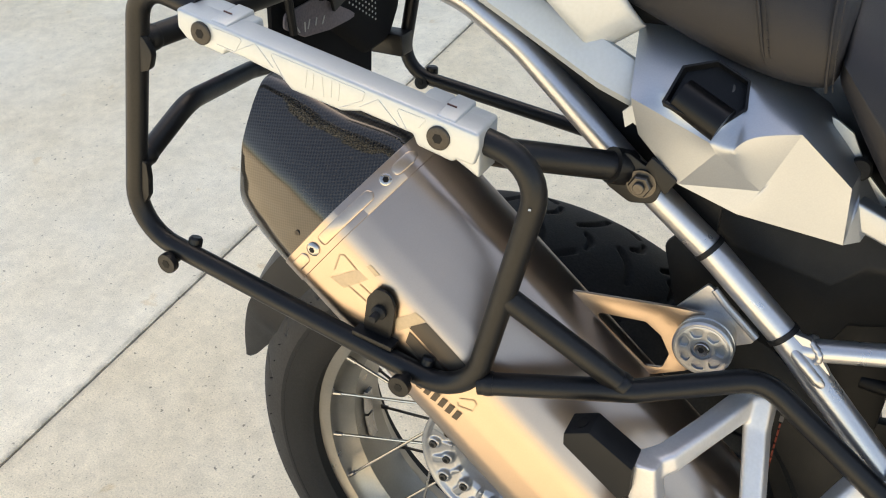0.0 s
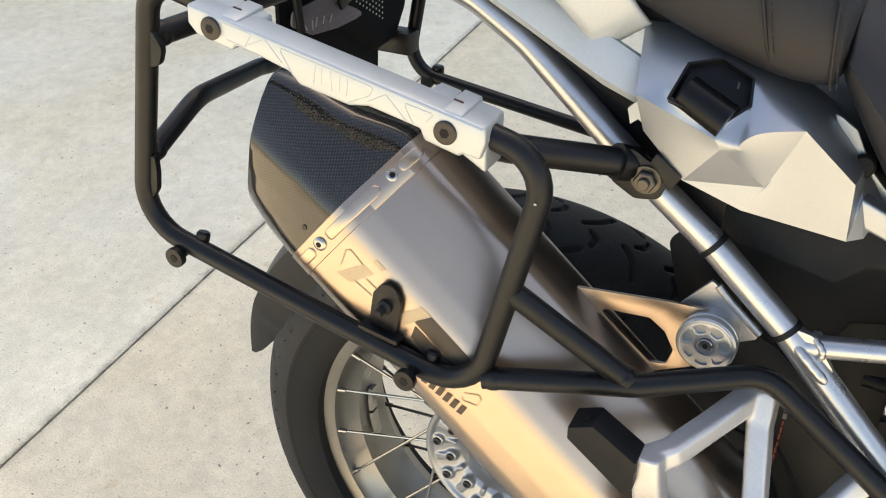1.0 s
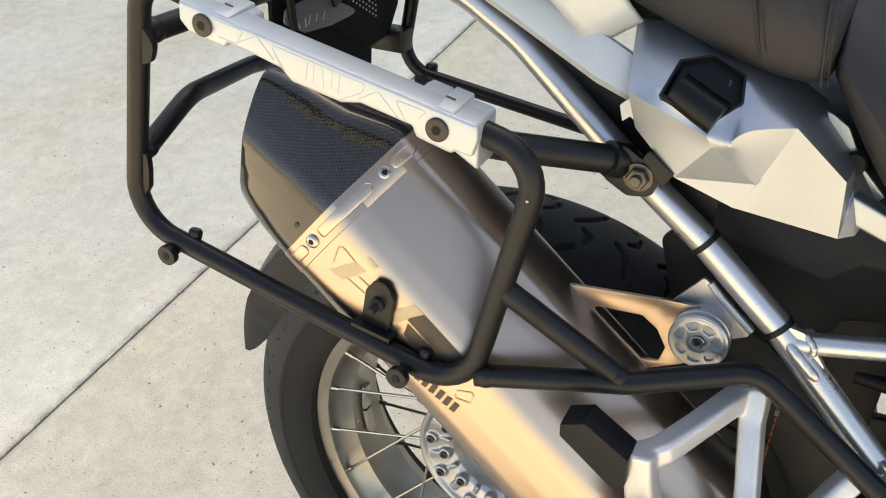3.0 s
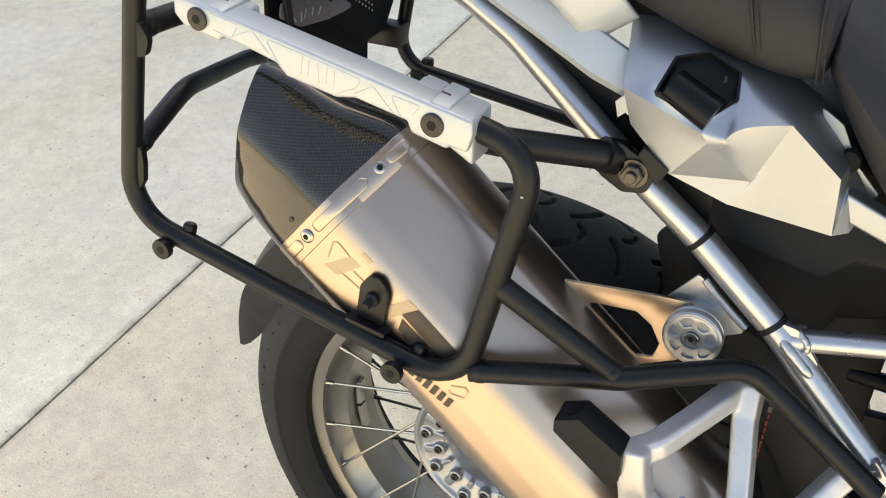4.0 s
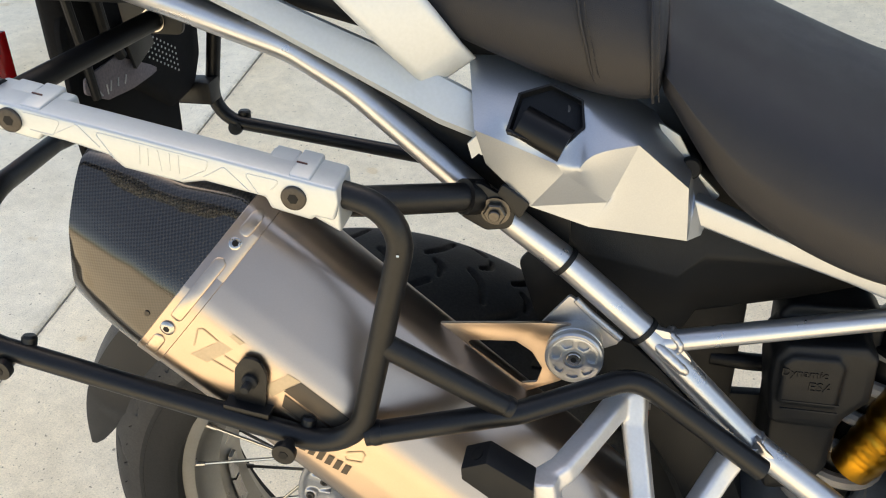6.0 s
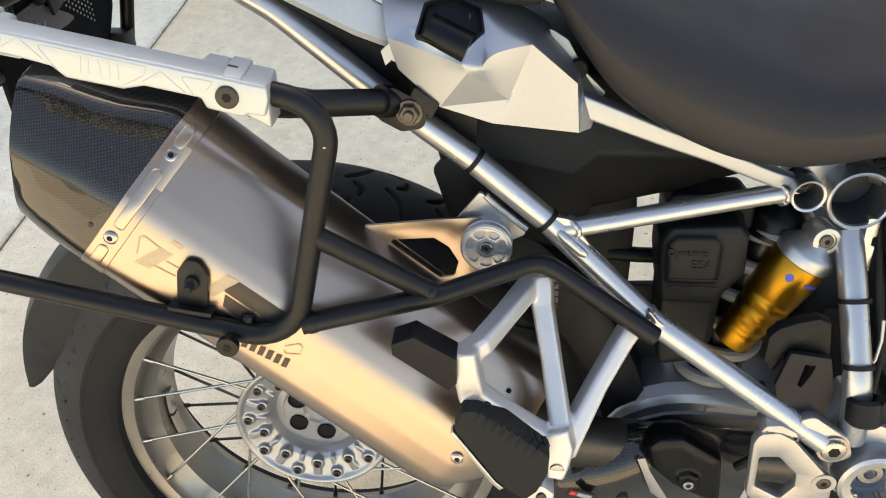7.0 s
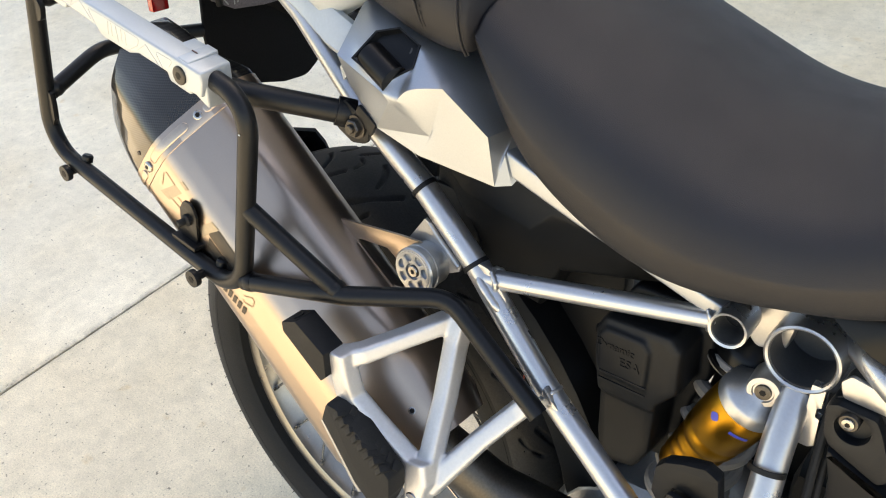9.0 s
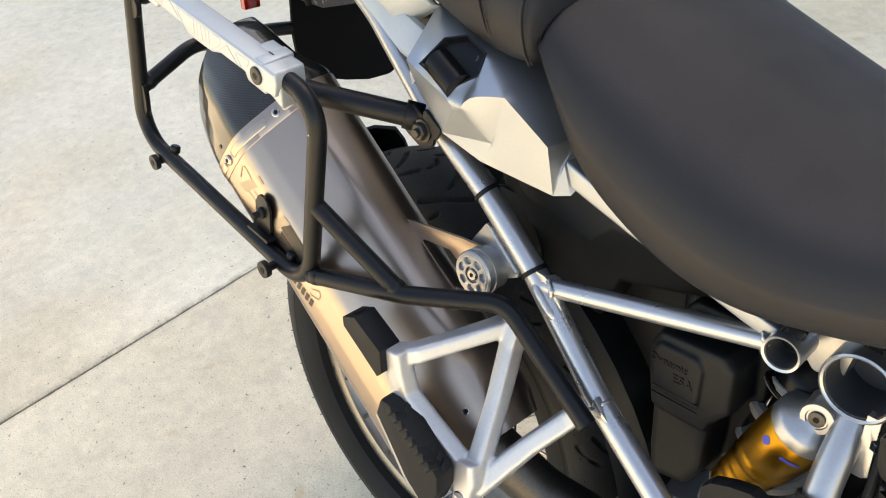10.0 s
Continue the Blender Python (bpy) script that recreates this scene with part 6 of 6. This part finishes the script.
# gearbox and starter masses in the dark behind the frame
bm = bmesh.new()
box(bm, (0.62, 0.22, 0.36), Matrix.Translation((0.845, -0.03, 0.37)), 0.02)
box(bm, (0.10, 0.16, 0.10), Matrix.Translation((0.51, 0.04, 0.47)), 0.02)
gear = part("gearbox", bm, PLASTIC, bike, "dark gearbox housing")
bm = bmesh.new()
lathe(bm, [(0, 0), (0.034, 0), (0.0365, 0.004), (0.0365, 0.020), (0.0355, 0.0205), (0.0355, 0.0215), (0.0365, 0.022), (0.0365, 0.16), (0, 0.16)], axes(V(0.681, -0.165, 0.400), (1, 0, 0.06)), 40)
starter = part("starter_motor", bm, PLASTIC_GLOSS, bike, "black cylindrical starter motor")
bm = bmesh.new()
box(bm, (0.14, 0.010, 0.0022), Matrix.Translation((0.772, -0.196, 0.3650)) @ pose(0, 0, 0, 0, 2, 0), 0.0006)
part("bright_strip", bm, STEEL, starter, "thin bright strip under the starter motor")
bm = bmesh.new()
prism(bm, rounded([(0.4579, 0.5547), (0.4585, 0.5800), (0.4657, 0.5890), (0.4806, 0.5960), (0.4976, 0.6010), (0.5086, 0.5960), (0.5143, 0.5613), (0.4781, 0.5677), (0.4680, 0.5400)], 0.003, 3), side_frame(-0.2220), 0.0130, 0.003)
carrier_ob = part("cable_bracket", bm, PLASTIC, bike, "black moulded bracket beside the shock absorber")
bm = bmesh.new()
prism(bm, rounded([(0.4759, 0.5717), (0.5110, 0.5670), (0.5215, 0.5270), (0.5180, 0.4950), (0.4800, 0.4930), (0.4685, 0.5353)], 0.003, 3), side_frame(-0.2400), 0.006, 0.001, holes=[rounded([(0.4902, 0.5594), (0.4992, 0.5585), (0.4975, 0.5500), (0.4911, 0.5340), (0.4875, 0.5369)], 0.001, 2)])
part("bracket_plate", bm, PLASTIC_GREY, carrier_ob, "charcoal plate with a slot")

# frame casting, lugs and cables round the pivot
bm = bmesh.new()
prism(bm, rounded([(0.534, 0.520), (0.552, 0.520), (0.566, 0.492), (0.600, 0.478), (0.612, 0.450), (0.606, 0.402), (0.575, 0.388), (0.545, 0.404), (0.530, 0.450)], 0.012, 4), side_frame(-0.205), 0.036, 0.006)
part("pivot_casting", bm, ALUMINIUM, frame_ob, "cast frame joint round the pivot")
bm = bmesh.new()
prism(bm, rounded([(0.466, 0.712), (0.498, 0.722), (0.520, 0.716), (0.512, 0.668), (0.490, 0.662), (0.474, 0.680)], 0.008, 4), side_frame(-0.135), 0.016, 0.003)
part("shock_lug", bm, ALUMINIUM, frame_ob)
bm = bmesh.new()
prism(bm, rounded([(0.560, 0.682), (0.566, 0.690), (0.605, 0.682), (0.640, 0.664), (0.632, 0.657), (0.592, 0.669), (0.564, 0.670)], 0.004, 3), side_frame(-0.176), 0.004, 0.001)
part("tube_gusset", bm, SILVER_TUBE, frame_ob, "pale welded gusset")
for pts, r in (([(0.556, -0.165, 0.66), (0.560, -0.19, 0.60), (0.566, -0.215, 0.55), (0.566, -0.22, 0.50), (0.585, -0.20, 0.47)], 0.0035), ([(0.562, -0.160, 0.65), (0.566, -0.188, 0.59), (0.571, -0.21, 0.53), (0.560, -0.225, 0.505)], 0.0028), ([(0.470, -0.20, 0.50), (0.490, -0.215, 0.47), (0.50, -0.20, 0.42), (0.47, -0.19, 0.38)], 0.005), ([(0.60, -0.20, 0.47), (0.70, -0.205, 0.44), (0.85, -0.21, 0.44)], 0.0035)):
    bm = bmesh.new()
    tube(bm, pts, r, 0.04, 10)
    part("cable", bm, RUBBER_SOFT, bike, "black cable")
bm = bmesh.new()
lathe(bm, [(0.0120, -0.013), (0.0150, -0.010), (0.0155, 0.010), (0.0125, 0.013)], axes(V(0.5455, -0.256, 0.520), (0.05, -0.3, -0.95)), 24, closed=True)
box(bm, (0.016, 0.014, 0.022), Matrix.Translation((0.560, -0.258, 0.524)) @ pose(0, 0, 0, 0, 20, 0), 0.003)
part("cable_clip", bm, PLASTIC, bike, "black cable clip on the frame post")
for p, r, mat_ in (((0.664, -0.215, 0.402), 0.006, STEEL), ((0.676, -0.22, 0.392), 0.0095, ALUMINIUM), ((0.700, -0.21, 0.386), 0.006, STEEL), ((0.745, -0.21, 0.363), 0.007, STEEL), ((0.500, -0.232, 0.487), 0.008, DARK_STEEL)):
    part("casing_screw", bolt_bm(axes(V(*p), OUT), r, 0.005), mat_, gear)
bm = bmesh.new()
box(bm, (0.022, 0.018, 0.014), Matrix.Translation((0.628, -0.205, 0.352)) @ pose(0, 0, 0, 0, 12, 0), 0.004)
part("brass_fitting", bm, GOLD, gear, "brass coloured fitting")

# ---- tail end: plate holder, lamp, straps ----
REAR = Matrix(((0, 0, -1, 0), (1, 0, 0, 0), (0, 1, 0, 0), (0, 0, 0, 1)))  # the yz plane, its z axis pointing back
bm = bmesh.new()
prism(bm, rounded([(-0.068, 0.80), (-0.071, 0.735), (-0.066, 0.690), (-0.028, 0.665), (0.010, 0.652), (0.050, 0.642), (0.092, 0.640), (0.124, 0.660), (0.130, 0.74), (0.115, 0.86), (-0.066, 0.86)], 0.03, 6), Matrix.Translation((-0.278, 0, 0)) @ REAR, 0.006, 0.002)
plate = part("plate_holder", bm, BLACK_CLOTH, bike, "black plastic plate holder behind the wheel")
FRONT = Matrix(((0, 0, 1, 0), (1, 0, 0, 0), (0, 1, 0, 0), (0, 0, 0, 1)))  # the yz plane, its z axis pointing ahead
# soft black bag strapped above the plate
bm = bmesh.new()
rings = []
for d, grow in ((0.0, 0.90), (0.004, 0.97), (0.012, 1.0), (0.026, 0.985), (0.034, 0.90), (0.036, 0.75)):
    sec = rounded([(-0.060, 0.900), (-0.060, 0.800), (0.040, 0.748), (0.110, 0.700), (0.170, 0.705), (0.196, 0.740), (0.205, 0.800), (0.190, 0.900)], 0.03, 5)
    rings.append([V(-0.306 + d, 0.075 + (y - 0.075) * grow, 0.80 + (z - 0.80) * grow) for y, z in sec])
loft(bm, rings)
bag = tagged(part("tail_bag", bm, BLACK_CLOTH, None, smooth=50), "soft black cloth bag strapped under the motorcycle's tail", "bag")
bag.matrix_world = bike.matrix_world.copy()
bm = bmesh.new()
prism(bm, rounded([(-0.060, 0.797), (-0.001, 0.801), (0.0858, 0.760), (0.0204, 0.7595), (-0.0276, 0.7645), (-0.064, 0.783)], 0.006, 3), Matrix.Translation((-0.2695, 0, 0)) @ FRONT, 0.0025, 0.0008)
cloth = part("cloth_flap", bm, GREY_CLOTH, bag, "grey cloth flap with pale print")
# unreadable pale print: bars
for a, b in (((-0.0443, 0.7815), (-0.0375, 0.7725)), ((-0.0275, 0.7805), (-0.0275, 0.7705)), ((-0.0180, 0.7815), (-0.0225, 0.7720)), ((-0.0050, 0.7800), (-0.0080, 0.7720)), ((0.0100, 0.7780), (0.0050, 0.7700))):
    bm = bmesh.new()
    tube(bm, [V(-0.2668, *a), V(-0.2668, *b)], 0.0009, seg=6)
    part("print_bar", bm, CLAMP, cloth)
bm = bmesh.new()
for a in range(9):
    for b in range(5):
        y, z = 0.066 + 0.0072 * a, 0.8 - 0.0042 * a - 0.0065 * b + 0.004
        lathe(bm, [(0, 0), (0.0013, 0), (0.0013, 0.0005), (0, 0.0005)], axes(V(-0.2698, y, z), (1, 0, 0)), 8)
tagged(part("mesh_dots", bm, CLAMP, bag, "pale dots of a perforated cloth"), kind="stuff")
# straps and a dark side box beside the stay
for pts, w in (([(-0.262, -0.075, 0.905), (-0.262, -0.062, 0.83), (-0.264, -0.052, 0.775)], 0.0045), ([(-0.262, -0.030, 0.90), (-0.263, -0.018, 0.83), (-0.264, 0.004, 0.80)], 0.006)):
    bm = bmesh.new()
    tube(bm, pts, w, 0.03, 10)
    part("strap", bm, PLASTIC, bag, "black strap")
bm = bmesh.new()
box(bm, (0.004, 0.046, 0.052), Matrix.Translation((-0.262, 0.035, 0.812)) @ pose(0, 0, 0, 18, 0, 0), 0.001)
part("strap_buckle", bm, BLACK_COAT, bag, "dark flat buckle")
bm = bmesh.new()
box(bm, (0.22, 0.19, 0.06), Matrix.Translation((-0.215, YC + 0.005, 0.920)), 0.015, 3)
part("tail_underside", bm, PLASTIC, bike, "black tail unit")
bm = bmesh.new()
prism(bm, rounded([(-0.222, 0.84), (-0.165, 0.84), (-0.160, 0.872), (-0.20, 0.885), (-0.225, 0.875)], 0.008, 4), side_frame(-0.044), 0.005, 0.001)
stay_plate = part("stay_plate", bm, BLACK_COAT, bike, "black plate holding the rear stays")
bm = bmesh.new()
m = axes(V(-0.191, -0.0495, 0.8535), OUT)
lathe(bm, [(0, 0), (0.011, 0), (0.011, 0.0016), (0, 0.0018)], m, 24)
lathe(bm, [(0, 0.0015), (0.0085, 0.0015), (0.0085, 0.006), (0.0072, 0.0075), (0, 0.0075)], m, 6)
part("stay_nut", bm, STEEL, stay_plate)
bm = bmesh.new()
box(bm, (0.010, 0.024, 0.080), Matrix.Translation((-0.316, -0.106, 0.812)), 0.002)
part("tail_reflector", bm, RED_LENS, bike, "red tail reflector")

# ---- tank side ahead of the seat ----
bm = bmesh.new()
rings = []
for x, zb, zt, w in ((0.575, 0.79, 0.885, 0.095), (0.63, 0.758, 0.90, 0.108), (0.67, 0.751, 0.92, 0.113), (0.72, 0.748, 0.94, 0.118), (0.82, 0.745, 0.98, 0.125), (0.95, 0.745, 1.02, 0.125)):
    sec = rounded([(-w, zb), (w, zb), (w, zt - 0.03), (w * 0.6, zt), (-w * 0.6, zt), (-w, zt - 0.03)], 0.012, 4)
    rings.append([V(x, YC + y, z) for y, z in sec])
loft(bm, rings)
tank = part("tank_cover", bm, SILVER_PANEL, bike, "white and silver tank cover", smooth=45)
bm = bmesh.new()
prism(bm, rounded([(0.5615, 0.8665), (0.5724, 0.8552), (0.6021, 0.8810), (0.668, 0.928), (0.650, 0.945), (0.5737, 0.8830)], 0.002, 3), side_frame(-0.160), 0.045, 0.004)
part("red_trim", bm, RED_PAINT, tank, "red trim beside the seat")
bm = bmesh.new()
prism(bm, rounded([(0.590, 0.735), (0.645, 0.7555), (0.667, 0.749), (0.72, 0.745), (0.86, 0.740), (0.86, 0.62), (0.70, 0.655), (0.62, 0.69)], 0.006, 4), side_frame(-0.120), 0.042, 0.006)
part("lower_side_panel", bm, PLASTIC_GREY, bike, "charcoal plastic panel under the tank")


def flowing(pts, n=6):
    """A smooth curve through 2D points."""
    out = []
    for i in range(len(pts) - 1):
        p0, p1, p2, p3 = (Vector(pts[max(0, min(len(pts) - 1, i + k))]) for k in (-1, 0, 1, 2))
        for j in range(n):
            t = j / n
            out.append(0.5 * (2 * p1 + (p2 - p0) * t + (2 * p0 - 5 * p1 + 4 * p2 - p3) * t * t + (3 * p1 - p0 - 3 * p2 + p3) * t ** 3))
    return out + [Vector(pts[-1])]


def seat_trim():
    """The dark trim that hugs the seat's nose: an upper band and a lower leg, split by a seam."""
    outer = flowing([(0.5800, 0.8590), (0.604, 0.842), (0.6290, 0.8220), (0.6455, 0.8060), (0.6485, 0.7910), (0.6390, 0.7678), (0.6230, 0.750), (0.5960, 0.7170)])
    inner = flowing([(0.5730, 0.8520), (0.5900, 0.830), (0.608, 0.808), (0.612, 0.798), (0.610, 0.786), (0.596, 0.766), (0.575, 0.752), (0.545, 0.736)])
    for name, sl, lift in (("seat_surround", slice(0, 31), 0.0), ("seat_surround_leg", slice(31, 43), 0.0022)):
        bm = bmesh.new()
        rings = []
        for o, i in zip(outer[sl], inner[sl]):
            sec = ((0.0, -0.150), (0.0, -0.190), (0.04, -0.1965), (0.14, -0.2005), (0.38, -0.2015), (0.68, -0.198), (1.0, -0.190), (1.0, -0.150))
            rings.append([V(o.x + (i.x - o.x) * k, y + lift, o.y + (i.y - o.y) * k) for k, y in sec])
        loft(bm, rings)
        part(name, bm, PLASTIC_GLOSS, bike, "dark trim round the seat's nose", smooth=50)


seat_trim()
bm = bmesh.new()
prism(bm, rounded([(0.510, 0.712), (0.520, 0.760), (0.600, 0.775), (0.660, 0.745), (0.690, 0.668), (0.604, 0.680), (0.560, 0.694)], 0.006, 3), side_frame(-0.128), 0.012, 0.002)
part("seat_base", bm, PLASTIC, bike, "black seat base under the nose")
bm = bmesh.new()
prism(bm, rounded([(0.629, 0.842), (0.642, 0.854), (0.70, 0.885), (0.740, 0.80), (0.67, 0.816), (0.634, 0.833)], 0.008, 4), side_frame(-0.160), 0.018, 0.006)
part("knee_pad", bm, RUBBER_SOFT, tank, "dark rubber knee pad")


def seam(seat_x, bottom, top, w, crown, lean, stitches=True):
    """A raised welt over the side of a seat with a row of stitches beside it."""
    h = top - bottom
    half = [(0.84 * w, top - crown - 0.10 * h), (0.95 * w, top - crown - 0.26 * h), (0.995 * w, top - crown - 0.46 * h), (1.0 * w, bottom + 0.28 * h), (0.985 * w, bottom + 0.12 * h), (0.955 * w, bottom + 0.02 * h)]
    pts = [V(seat_x + lean * k, YC - y - 0.0008, z) for k, (y, z) in enumerate(half)]
    bm = bmesh.new()
    tube(bm, pts, 0.0011, 0.03, 8)
    part("welt", bm, VINYL, pillion)
    bm = bmesh.new()
    path = filleted([p + V(0.004, -0.0004, 0) for p in pts], 0.03)
    for a, b in zip(path, path[1:]):
        n = max(1, int((b - a).length / 0.004))
        for i in range(n):
            p0, p1 = a.lerp(b, (i + 0.15) / n), a.lerp(b, (i + 0.8) / n)
            tube(bm, [p0, p1], 0.0005, seg=5)
    tagged(part("stitches", bm, THREAD, pillion), kind="stuff")


seam(0.190, 0.866, 0.980, 0.166, 0.014, 0.0045)
seam(0.242, 0.857, 0.962, 0.1655, 0.014, 0.0015)
